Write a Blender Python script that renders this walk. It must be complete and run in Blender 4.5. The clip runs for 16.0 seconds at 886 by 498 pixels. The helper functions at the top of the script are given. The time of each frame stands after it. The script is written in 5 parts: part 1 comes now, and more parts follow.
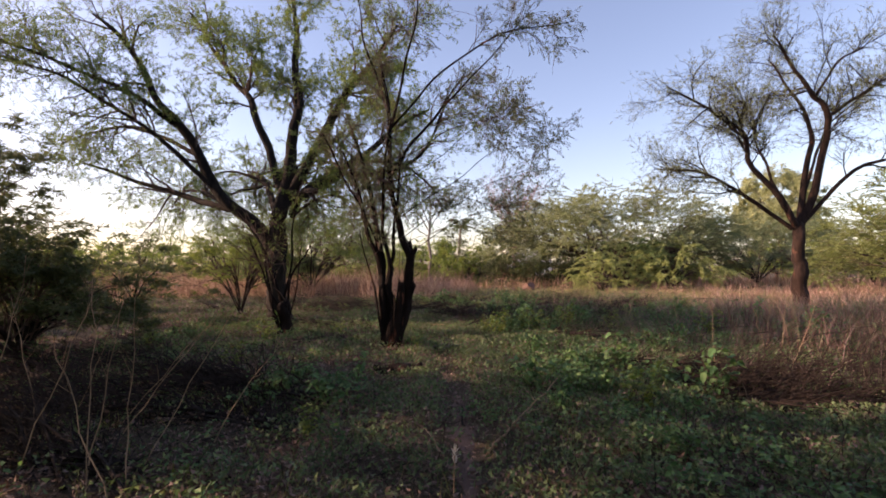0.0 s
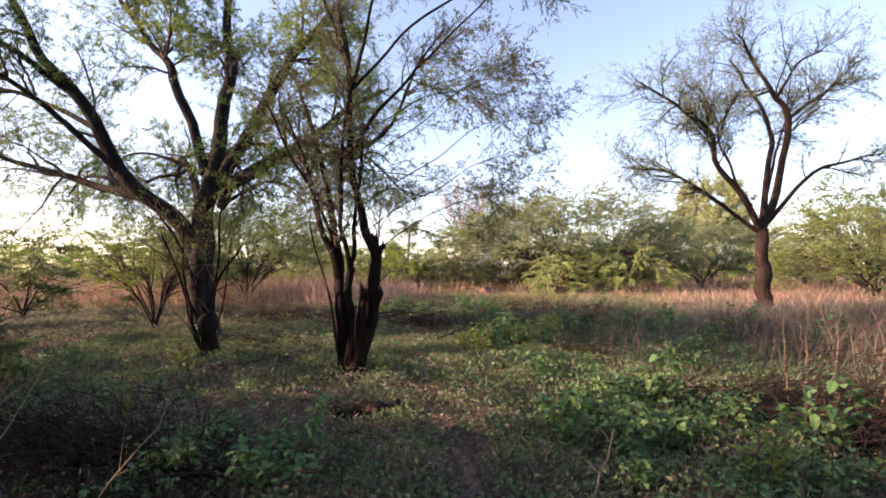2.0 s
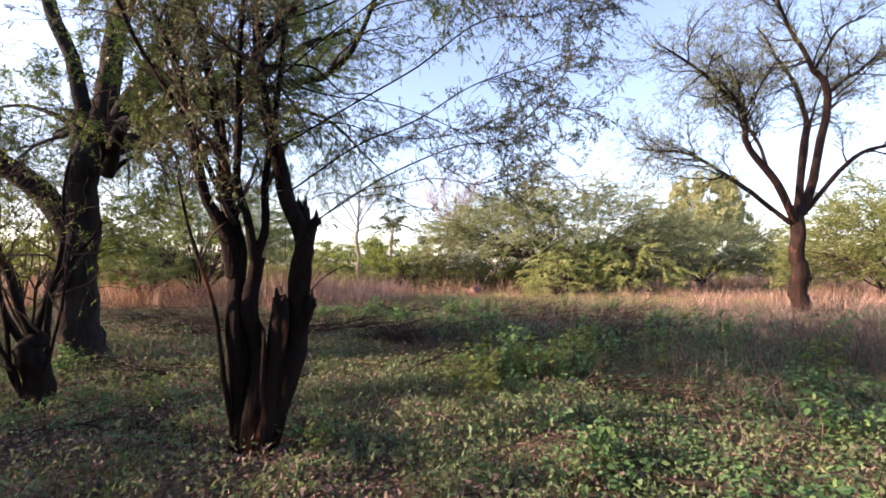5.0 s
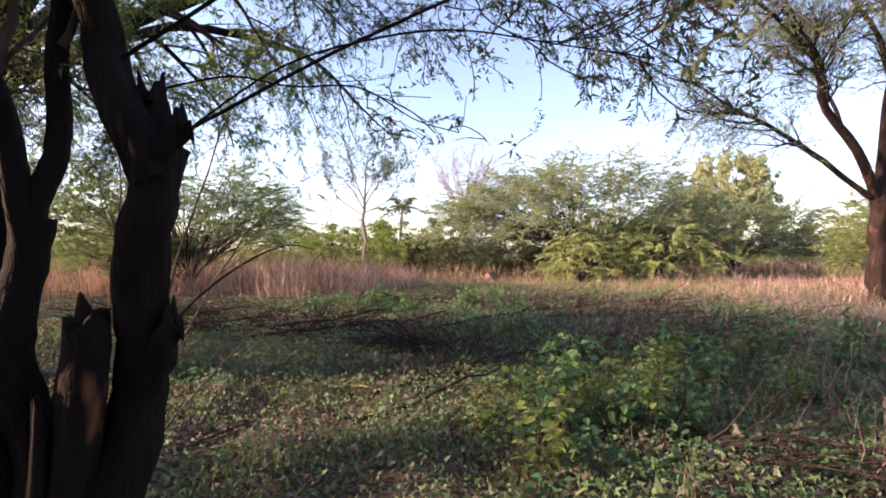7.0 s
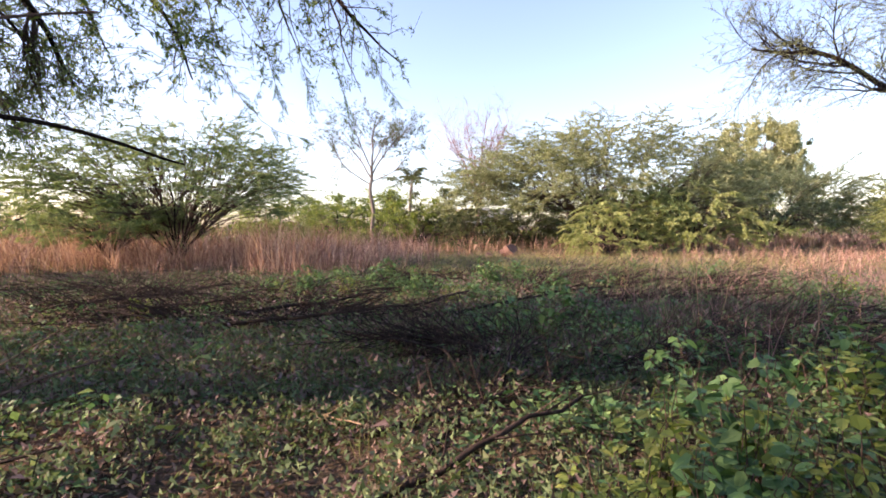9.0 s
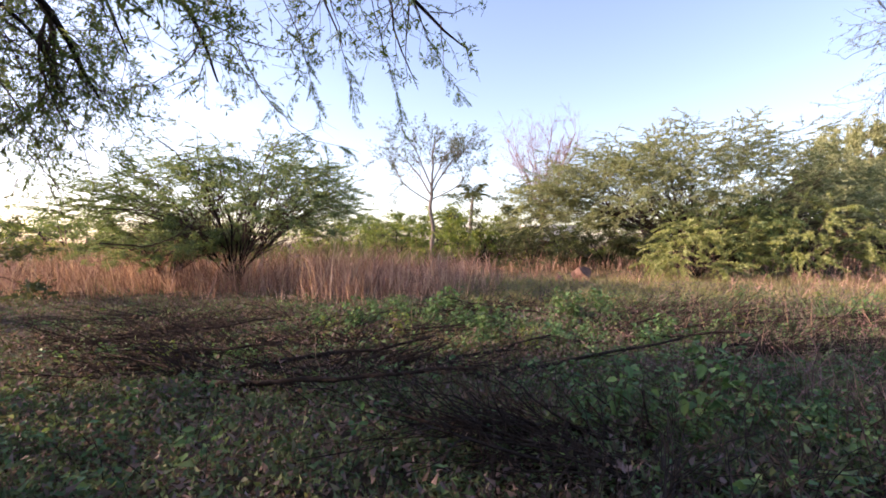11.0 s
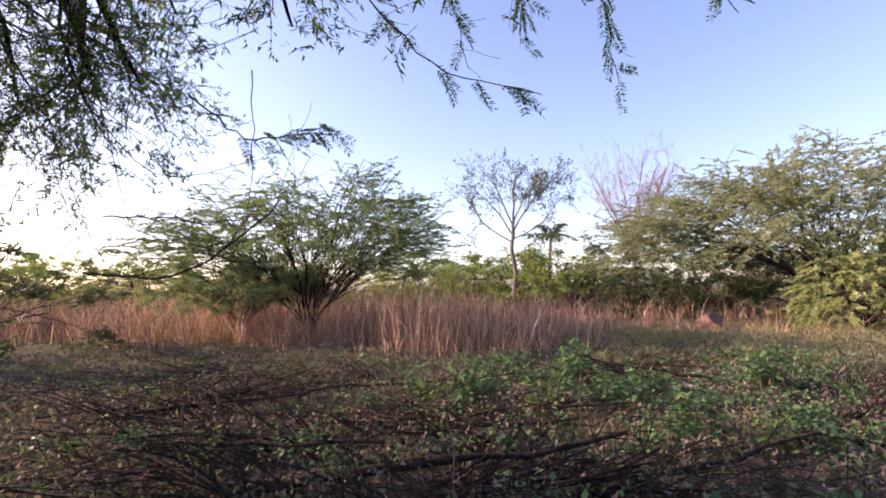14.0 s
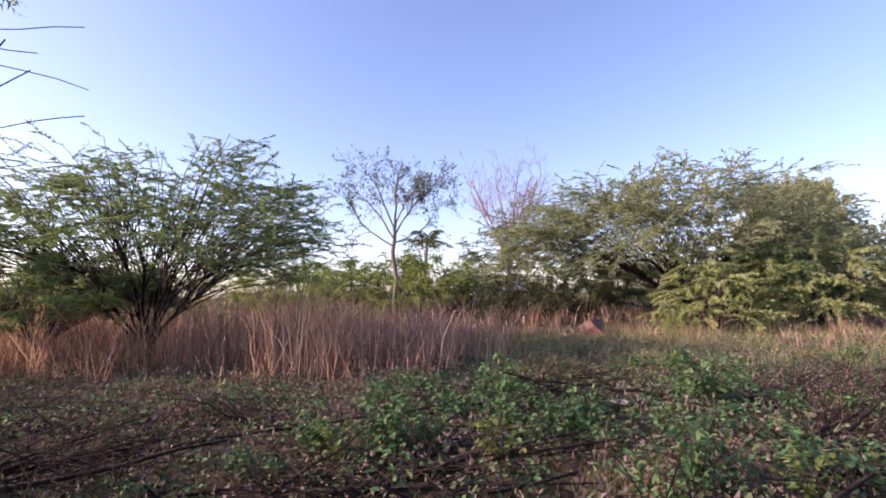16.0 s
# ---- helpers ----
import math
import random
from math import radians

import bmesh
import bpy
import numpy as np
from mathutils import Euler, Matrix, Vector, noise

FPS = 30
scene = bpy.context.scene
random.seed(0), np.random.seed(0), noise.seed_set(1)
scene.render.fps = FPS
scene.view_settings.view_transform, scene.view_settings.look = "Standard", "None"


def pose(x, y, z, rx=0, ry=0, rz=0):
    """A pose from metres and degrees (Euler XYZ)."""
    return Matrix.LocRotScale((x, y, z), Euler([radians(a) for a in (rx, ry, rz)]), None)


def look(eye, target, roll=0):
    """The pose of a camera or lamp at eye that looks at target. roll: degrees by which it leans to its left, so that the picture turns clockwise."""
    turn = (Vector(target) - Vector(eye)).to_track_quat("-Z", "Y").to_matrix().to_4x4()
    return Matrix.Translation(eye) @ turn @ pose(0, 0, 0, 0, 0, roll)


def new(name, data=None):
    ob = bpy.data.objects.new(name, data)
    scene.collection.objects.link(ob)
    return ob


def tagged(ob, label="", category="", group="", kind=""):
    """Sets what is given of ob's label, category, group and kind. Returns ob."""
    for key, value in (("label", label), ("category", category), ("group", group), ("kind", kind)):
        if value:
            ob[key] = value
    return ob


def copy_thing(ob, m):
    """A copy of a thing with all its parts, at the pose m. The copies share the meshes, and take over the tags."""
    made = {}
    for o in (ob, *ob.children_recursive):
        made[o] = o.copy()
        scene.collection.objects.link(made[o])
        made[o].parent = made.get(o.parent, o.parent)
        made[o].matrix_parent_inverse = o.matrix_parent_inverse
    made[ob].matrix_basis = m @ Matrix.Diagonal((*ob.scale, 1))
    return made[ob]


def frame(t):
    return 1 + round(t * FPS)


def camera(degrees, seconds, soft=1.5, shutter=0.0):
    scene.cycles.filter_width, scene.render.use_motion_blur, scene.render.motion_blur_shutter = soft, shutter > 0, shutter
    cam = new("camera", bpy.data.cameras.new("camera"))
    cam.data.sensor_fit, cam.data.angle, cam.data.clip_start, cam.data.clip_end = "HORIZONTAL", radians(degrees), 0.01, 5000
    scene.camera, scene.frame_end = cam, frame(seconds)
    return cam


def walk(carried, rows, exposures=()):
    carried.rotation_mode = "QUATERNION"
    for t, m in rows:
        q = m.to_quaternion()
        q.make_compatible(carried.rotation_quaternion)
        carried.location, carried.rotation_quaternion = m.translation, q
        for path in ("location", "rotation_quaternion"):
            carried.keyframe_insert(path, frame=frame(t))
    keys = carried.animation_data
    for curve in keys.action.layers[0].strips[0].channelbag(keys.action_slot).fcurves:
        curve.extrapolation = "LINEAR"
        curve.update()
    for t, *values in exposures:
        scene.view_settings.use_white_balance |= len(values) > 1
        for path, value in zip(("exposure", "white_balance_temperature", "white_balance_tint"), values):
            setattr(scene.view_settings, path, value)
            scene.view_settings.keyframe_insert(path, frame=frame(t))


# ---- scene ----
cam = camera(86.8, 16.0, soft=1.8)
METRES, EYE, TILT, LEAN, TURN = 14.4, 1.5, 0.0, 0.0, 0.0
ROWS = [
    (0.0, 0.0, 0.0, 0.0, 0.01, 1.94, 0.16),
    (0.5, -0.0094, 0.0282, -0.0021, -1.25, 0.98, 0.15),
    (1.0, -0.0181, 0.058, -0.003, -4.11, 0.41, 0.2),
    (1.5, -0.0293, 0.0922, -0.0042, -5.53, 1.42, 0.34),
    (2.0, -0.03, 0.1256, -0.003, -6.74, 2.42, 0.24),
    (2.5, -0.0245, 0.1557, -0.003, -7.12, 2.64, 0.19),
    (3.0, -0.0238, 0.1877, -0.0034, -7.63, 2.04, 0.18),
    (3.5, -0.0167, 0.2251, -0.0051, -8.33, 1.97, 0.15),
    (4.0, -0.0127, 0.2557, -0.0065, -8.99, 2.32, 0.27),
    (6.5, 0.0092, 0.4339, -0.0068, -7.39, 1.53, -0.1),
    (7.0, 0.0112, 0.4711, -0.0086, -7.23, 0.36, 0.08),
    (7.5, 0.0134, 0.5058, -0.0085, -7.11, -1.29, 0.06),
    (8.0, 0.0123, 0.5385, -0.0108, -7.75, -2.23, 0.16),
    (10.5, 0.0188, 0.6794, -0.0223, -0.93, -3.0, 0.28),
    (11.0, 0.0111, 0.7003, -0.0063, 1.21, -0.82, 0.32),
    (11.5, -0.001, 0.7183, -0.0063, 4.48, 1.03, 0.32),
    (12.0, -0.0122, 0.7352, -0.0057, 4.39, 2.52, 0.15),
    (12.5, -0.0226, 0.7582, -0.0074, 3.87, 3.09, 0.37),
    (13.0, -0.0375, 0.7855, -0.0084, 4.08, 3.9, 0.61),
    (13.5, -0.0446, 0.816, -0.009, 6.37, 4.57, 0.73),
    (14.0, -0.0577, 0.8443, -0.0124, 9.21, 4.8, 0.66),
    (14.5, -0.0725, 0.8739, -0.012, 9.46, 4.1, 0.58),
    (15.0, -0.0836, 0.9027, -0.0133, 5.94, 4.21, 0.56),
    (15.5, -0.0923, 0.9272, -0.0163, 0.73, 4.43, 0.78),
    (16.0, -0.1048, 0.9502, -0.0134, -6.83, 5.48, 0.89),
]
walk(cam, [(t, pose(0, 0, EYE, TILT, LEAN, TURN) @ pose(METRES * x, METRES * y, METRES * z, 90 + pitch, roll, yaw)) for t, x, y, z, yaw, pitch, roll in ROWS],
     [(0.0, 1.05, 7750, 31), (1.0, 1.5, 7750, 30), (2.0, 1.68, 7600, 28), (4.0, 1.68, 7350, 28), (8.0, 1.66, 7150, 28), (10.5, 1.58, 7500, 29), (11.5, 1.36, 7000, 31), (14.0, 1.31, 6900, 35), (16.0, 1.09, 6450, 37)])

# ---- world and light ----
SUN_AZ, SUN_EL = 89.0, 22.0          # degrees left of straight ahead, degrees up
world = bpy.data.worlds.new("world")
scene.world = world
world.use_nodes = True
wn = world.node_tree
sky = wn.nodes.new("ShaderNodeTexSky")
sky.sky_type, sky.sun_disc = "NISHITA", False
sky.sun_elevation, sky.sun_rotation = radians(SUN_EL), radians(-SUN_AZ)
sky.air_density, sky.dust_density, sky.ozone_density, sky.altitude = 1.0, 1.3, 2.2, 200
wn.links.new(sky.outputs[0], wn.nodes["Background"].inputs[0])
wn.nodes["Background"].inputs[1].default_value = 0.15
sun = new("sun", bpy.data.lights.new("sun", "SUN"))
sun.data.energy, sun.data.angle, sun.data.color = 4.4, radians(0.6), (1.0, 0.79, 0.61)
SUN_DIR = Vector((-math.sin(radians(SUN_AZ)) * math.cos(radians(SUN_EL)),
                  math.cos(radians(SUN_AZ)) * math.cos(radians(SUN_EL)), math.sin(radians(SUN_EL))))
sun.matrix_world = look((0, 0, 30), Vector((0, 0, 30)) - SUN_DIR)


# ---- materials ----
def shader(name):
    m = bpy.data.materials.new(name)
    m.use_nodes = True
    t = m.node_tree
    return m, t, t.nodes["Principled BSDF"], t.nodes["Material Output"]


def ramp(t, source, stops):
    r = t.nodes.new("ShaderNodeValToRGB")
    els = r.color_ramp.elements
    while len(els) < len(stops):
        els.new(0.5)
    for e, (p, c) in zip(els, stops):
        e.position, e.color = p, (*c, 1)
    t.links.new(source, r.inputs[0])
    return r.outputs[0]


def mixed(t, a, b, fac, mode="MIX"):
    x = t.nodes.new("ShaderNodeMix")
    x.data_type, x.blend_type = "RGBA", mode
    for k, v in ((0, fac), (6, a), (7, b)):
        if isinstance(v, (int, float)):
            x.inputs[k].default_value = v
        elif isinstance(v, tuple):
            x.inputs[k].default_value = (*v, 1)
        else:
            t.links.new(v, x.inputs[k])
    return x.outputs[2]


def noise_tex(t, scale, detail=4, stretch=None, rough=0.55):
    co = t.nodes.new("ShaderNodeTexCoord")
    n = t.nodes.new("ShaderNodeTexNoise")
    n.inputs["Scale"].default_value, n.inputs["Detail"].default_value = scale, detail
    n.inputs["Roughness"].default_value = rough
    if stretch:
        mp = t.nodes.new("ShaderNodeMapping")
        mp.inputs["Scale"].default_value = stretch
        t.links.new(co.outputs["Object"], mp.inputs[0])
        t.links.new(mp.outputs[0], n.inputs["Vector"])
    else:
        t.links.new(co.outputs["Object"], n.inputs["Vector"])
    return n.outputs["Fac"]


def bump(t, b, height, strength, distance=0.02):
    n = t.nodes.new("ShaderNodeBump")
    n.inputs["Strength"].default_value, n.inputs["Distance"].default_value = strength, distance
    t.links.new(height, n.inputs["Height"])
    t.links.new(n.outputs[0], b.inputs["Normal"])


def leaf_material(name, stops, shine=0.35, rough=0.55):
    """Leaf blades: each one takes its own colour; light shines through in part."""
    m, t, b, out = shader(name)
    g = t.nodes.new("ShaderNodeNewGeometry")
    col = ramp(t, g.outputs["Random Per Island"], stops)
    col = mixed(t, col, ramp(t, noise_tex(t, 0.9, 3), [(0.3, (0.72, 0.74, 0.66)), (0.7, (1.15, 1.1, 1.0))]), 1.0, "MULTIPLY")
    t.links.new(col, b.inputs["Base Color"])
    b.inputs["Roughness"].default_value = rough
    b.inputs["Specular IOR Level"].default_value = 0.3
    tr = t.nodes.new("ShaderNodeBsdfTranslucent")
    t.links.new(mixed(t, col, (1.0, 0.97, 0.58), 1.0, "MULTIPLY"), tr.inputs[0])
    mx = t.nodes.new("ShaderNodeMixShader")
    mx.inputs[0].default_value = shine
    t.links.new(b.outputs[0], mx.inputs[1])
    t.links.new(tr.outputs[0], mx.inputs[2])
    t.links.new(mx.outputs[0], out.inputs[0])
    return m


def bark_material(name, dark, light, patch=None, amount=0.55):
    m, t, b, out = shader(name)
    grain = noise_tex(t, 9, 6, (1, 1, 0.16), 0.65)
    col = ramp(t, grain, [(0.3, dark), (0.7, light)])
    if patch:
        col = mixed(t, col, patch, ramp(t, noise_tex(t, 3.2, 4, (1, 1, 0.3)), [(amount, (0, 0, 0)), (amount + 0.08, (1, 1, 1))]))
    t.links.new(col, b.inputs["Base Color"])
    b.inputs["Roughness"].default_value = 0.9
    b.inputs["Specular IOR Level"].default_value = 0.15
    bump(t, b, grain, 1.0, 0.06)
    return m


def soil_material():
    m, t, b, out = shader("soil")
    fine, patches, broad = noise_tex(t, 26, 8, None, 0.7), noise_tex(t, 1.7, 5), noise_tex(t, 0.23, 4)
    col = ramp(t, patches, [(0.3, (0.055, 0.038, 0.033)), (0.5, (0.11, 0.074, 0.06)), (0.7, (0.17, 0.112, 0.09))])
    col = mixed(t, col, ramp(t, fine, [(0.3, (0.5, 0.5, 0.5)), (0.7, (1.35, 1.3, 1.25))]), 1.0, "MULTIPLY")
    col = mixed(t, col, (0.05, 0.055, 0.027), ramp(t, broad, [(0.42, (0, 0, 0)), (0.62, (0.7, 0.7, 0.7))]))
    co = t.nodes.new("ShaderNodeTexCoord")
    for scale, amount in ((34, 0.55), (85, 0.5)):
        vor = t.nodes.new("ShaderNodeTexVoronoi")
        vor.inputs["Scale"].default_value = scale
        t.links.new(co.outputs["Object"], vor.inputs["Vector"])
        sep = t.nodes.new("ShaderNodeSeparateColor")
        t.links.new(vor.outputs["Color"], sep.inputs[0])
        bits = ramp(t, sep.outputs[0], [(0.0, (0.03, 0.024, 0.02)), (0.35, (0.07, 0.052, 0.04)), (0.6, (0.06, 0.075, 0.032)), (0.8, (0.15, 0.11, 0.085)), (1.0, (0.23, 0.18, 0.14))])
        keep_it = ramp(t, sep.outputs[1], [(0.35, (0, 0, 0)), (0.5, (amount, amount, amount))])
        col = mixed(t, col, bits, keep_it)
    t.links.new(col, b.inputs["Base Color"])
    b.inputs["Roughness"].default_value = 0.95
    b.inputs["Specular IOR Level"].default_value = 0.1
    bump(t, b, fine, 1.0, 0.03)
    return m


def stone_material(name, a, c):
    m, t, b, out = shader(name)
    n = noise_tex(t, 5, 7, None, 0.65)
    t.links.new(ramp(t, n, [(0.32, a), (0.68, c)]), b.inputs["Base Color"])
    b.inputs["Roughness"].default_value = 0.85
    bump(t, b, n, 0.7, 0.05)
    return m


SOIL = soil_material()
PATH_SOIL = stone_material("path_soil", (0.08, 0.045, 0.033), (0.17, 0.1, 0.074))
# near-black bark: the shade on backlit trunks is put into the colour
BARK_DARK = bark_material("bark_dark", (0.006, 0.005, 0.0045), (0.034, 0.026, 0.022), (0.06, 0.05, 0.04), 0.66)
# near-black holds the shaded side; red patches are peeled wood and painted sunlight
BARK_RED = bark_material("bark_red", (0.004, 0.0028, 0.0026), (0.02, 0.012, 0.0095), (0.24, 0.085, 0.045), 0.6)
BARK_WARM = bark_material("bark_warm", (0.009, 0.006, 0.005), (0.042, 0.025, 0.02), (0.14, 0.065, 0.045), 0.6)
BARK_GREY = bark_material("bark_grey", (0.1, 0.085, 0.075), (0.27, 0.23, 0.2))
TWIG = bark_material("twig_bark", (0.05, 0.035, 0.03), (0.13, 0.09, 0.075))
DEAD = bark_material("dead_wood", (0.014, 0.01, 0.009), (0.06, 0.044, 0.038))
DRY_STALK = bark_material("dry_stalk", (0.2, 0.14, 0.095), (0.42, 0.31, 0.21))
PINK_TWIG = bark_material("pink_twig", (0.22, 0.13, 0.12), (0.4, 0.25, 0.23))
FEATHER = leaf_material("feather_leaf", [(0.0, (0.1, 0.17, 0.055)), (0.5, (0.155, 0.24, 0.085)), (0.9, (0.22, 0.3, 0.11)), (1.0, (0.3, 0.32, 0.14))], 0.46)
# darker, greyer feather leaf: the shade of a backlit crown put into the colour
SHADED_FEATHER = leaf_material("shaded_feather_leaf", [(0.0, (0.06, 0.09, 0.055)), (0.5, (0.1, 0.135, 0.085)), (1.0, (0.17, 0.2, 0.12))], 0.28)
FRESH = leaf_material("fresh_leaf", [(0.0, (0.133, 0.2, 0.055)), (0.6, (0.212, 0.303, 0.089)), (1.0, (0.327, 0.387, 0.137))], 0.48)
OLIVE = leaf_material("olive_leaf", [(0.0, (0.13, 0.165, 0.085)), (0.5, (0.21, 0.25, 0.13)), (1.0, (0.31, 0.33, 0.18))], 0.5)
# grey-green of the umbrella acacia, paled to paint in distance haze
HAZY_SAGE = leaf_material("hazy_sage_leaf", [(0.0, (0.19, 0.25, 0.15)), (0.5, (0.28, 0.34, 0.21)), (1.0, (0.41, 0.45, 0.29))], 0.42)
ACACIA_GREEN = leaf_material("acacia_green_leaf", [(0.0, (0.127, 0.213, 0.098)), (0.5, (0.207, 0.31, 0.149)), (1.0, (0.333, 0.414, 0.218))], 0.38)
# yellow-green and tan grass, lightened beyond GREEN_GRASS to paint in the sun
SUNLIT_MEADOW = leaf_material("sunlit_meadow_leaf", [(0.0, (0.18, 0.235, 0.094)), (0.4, (0.28, 0.314, 0.14)), (0.7, (0.38, 0.347, 0.222)), (1.0, (0.42, 0.325, 0.246))], 0.4, 0.65)
YELLOW_GREEN = leaf_material("yellow_green_leaf", [(0.0, (0.24, 0.32, 0.14)), (0.5, (0.36, 0.44, 0.21)), (1.0, (0.5, 0.55, 0.31))], 0.45)
DEEP = leaf_material("deep_leaf", [(0.0, (0.06, 0.09, 0.045)), (0.6, (0.1, 0.135, 0.07)), (1.0, (0.15, 0.17, 0.09))], 0.35)
HERB = leaf_material("herb_leaf", [(0.0, (0.05, 0.132, 0.059)), (0.6, (0.101, 0.227, 0.094)), (1.0, (0.212, 0.343, 0.147))], 0.35)
GROUND_LEAF = leaf_material("ground_leaf_leaf", [(0.0, (0.064, 0.114, 0.063)), (0.35, (0.122, 0.2, 0.112)), (0.7, (0.208, 0.286, 0.156)), (0.86, (0.157, 0.114, 0.128)), (1.0, (0.257, 0.186, 0.206))], 0.3, 0.75)
DRY_COVER = leaf_material("dry_cover_leaf", [(0.0, (0.071, 0.113, 0.064)), (0.35, (0.127, 0.177, 0.098)), (0.5, (0.142, 0.113, 0.119)), (0.8, (0.206, 0.153, 0.169)), (1.0, (0.284, 0.213, 0.237))], 0.25, 0.75)
LITTER = leaf_material("litter_leaf", [(0.0, (0.071, 0.047, 0.049)), (0.5, (0.187, 0.122, 0.119)), (1.0, (0.389, 0.281, 0.272))], 0.1, 0.85)
GREEN_GRASS = leaf_material("green_grass", [(0.0, (0.082, 0.117, 0.042)), (0.6, (0.15, 0.177, 0.074)), (1.0, (0.287, 0.259, 0.146))], 0.35, 0.6)
RED_GRASS = leaf_material("red_grass_leaf", [(0.0, (0.108, 0.054, 0.05)), (0.3, (0.302, 0.173, 0.159)), (0.7, (0.54, 0.355, 0.33)), (1.0, (0.713, 0.543, 0.484))], 0.3, 0.7)
ROSE_WEED = leaf_material("rose_weed_leaf", [(0.0, (0.099, 0.057, 0.06)), (0.4, (0.182, 0.11, 0.111)), (0.65, (0.253, 0.165, 0.163)), (1.0, (0.132, 0.182, 0.104))], 0.3, 0.7)
# leaf tone of the far thicket, lightened in place of haze
HAZY_TEAL = leaf_material("hazy_teal_leaf", [(0.0, (0.14, 0.2, 0.13)), (0.5, (0.2, 0.265, 0.17)), (1.0, (0.29, 0.34, 0.22))], 0.42)
PALE_GREEN = leaf_material("pale_green_leaf", [(0.0, (0.15, 0.215, 0.085)), (0.5, (0.24, 0.31, 0.13)), (1.0, (0.38, 0.42, 0.2))], 0.45)
# yellow-green of the far round crown, with haze mixed into the colour
HAZY_TAN_GREEN = leaf_material("hazy_tan_green_leaf", [(0.0, (0.276, 0.325, 0.208)), (0.5, (0.372, 0.419, 0.273)), (1.0, (0.48, 0.525, 0.351))], 0.45)
STRAW = leaf_material("straw_leaf", [(0.0, (0.15, 0.11, 0.075)), (0.5, (0.25, 0.19, 0.125)), (1.0, (0.36, 0.29, 0.2))], 0.3, 0.7)
ROCK_RED = stone_material("red_rock", (0.08, 0.043, 0.033), (0.2, 0.11, 0.084))
ROCK_PALE = stone_material("pale_rock", (0.42, 0.4, 0.37), (0.68, 0.66, 0.62))
PLASTER = stone_material("pale_plaster", (0.6, 0.58, 0.55), (0.72, 0.7, 0.67))


# ---- mesh helpers ----
def quads_mesh(name, verts, faces, mat, smooth=False):
    """A mesh of faces that all have three or all have four corners, from arrays."""
    verts, faces = np.asarray(verts, np.float32), np.asarray(faces, np.int32)
    me = bpy.data.meshes.new(name)
    me.vertices.add(len(verts))
    me.vertices.foreach_set("co", verts.ravel())
    me.loops.add(faces.size)
    me.loops.foreach_set("vertex_index", faces.ravel())
    me.polygons.add(len(faces))
    me.polygons.foreach_set("loop_start", np.arange(0, faces.size, faces.shape[1], dtype=np.int32))
    me.polygons.foreach_set("use_smooth", np.full(len(faces), smooth))
    me.update(calc_edges=True)
    me.materials.append(mat)
    return me


def part(name, me, parent, label=""):
    ob = new(name, me)
    ob.parent = parent
    return tagged(ob, label)


def thing(name, at, label, category, group="", kind=""):
    ob = new(name)
    ob.location = at
    ob.empty_display_size = 0.2
    return tagged(ob, label, category, group, kind)


def unit(a):
    return a / np.maximum(np.linalg.norm(a, axis=-1, keepdims=True), 1e-9)


def tubes(P, R, sides, knots=0.0, rng=None):
    """Tapered tubes along the lines P (n, k, 3) with radii R (n, k): vertices and quads, with closed tips."""
    n, k = R.shape
    T = unit(np.gradient(P, axis=1))
    ref = np.where(np.abs(T[:, :1, 2:3]) > 0.8, np.array([1.0, 0.13, 0]), np.array([0, 0.1, 1.0]))
    U = unit(np.cross(T, ref))
    V = np.cross(T, U)
    a = np.arange(sides) * 2 * np.pi / sides
    rad = R[:, :, None] * np.ones(sides)
    if knots and rng is not None:
        along = np.linspace(0, 1, k)[None, :, None]
        flute = rng.normal(0, knots * 0.2, (n, k, sides))
        for m in (1, 2, 3, 5, 7):
            flute = flute + knots / m ** 0.45 * np.sin(m * a + rng.uniform(0, 6.3) + rng.uniform(-3, 3) * along) * (0.6 + 0.6 * np.sin(rng.uniform(4, 16) * along + rng.uniform(0, 6.3)))
        rad = rad * np.clip(1 + flute, 0.5, 1.7)
    ring = P[:, :, None] + rad[..., None] * (np.cos(a)[:, None] * U[:, :, None] + np.sin(a)[:, None] * V[:, :, None])
    i = np.arange(n)[:, None, None] * k * sides + np.arange(k - 1)[None, :, None] * sides
    j, j2 = np.arange(sides), (np.arange(sides) + 1) % sides
    q = np.stack([i + j, i + j2, i + sides + j2, i + sides + j], -1).reshape(-1, 4)
    return ring.reshape(-1, 3), q


def merge(pieces):
    vs, qs, o = [], [], 0
    for v, q in pieces:
        vs.append(v), qs.append(q + o)
        o += len(v)
    return np.concatenate(vs), np.concatenate(qs)


def bend(points, k):
    """A smooth line of k points through a few turning points."""
    p = np.asarray(points, float)
    p = np.vstack([2 * p[0] - p[1], p, 2 * p[-1] - p[-2]])
    out = []
    for s in np.linspace(0, len(p) - 3 - 1e-6, k):
        i, u = int(s), s - int(s)
        a, b, c, d = p[i:i + 4]
        out.append(0.5 * (2 * b + (c - a) * u + (2 * a - 5 * b + 4 * c - d) * u * u + (3 * b - a - 3 * c + d) * u ** 3))
    return np.array(out)


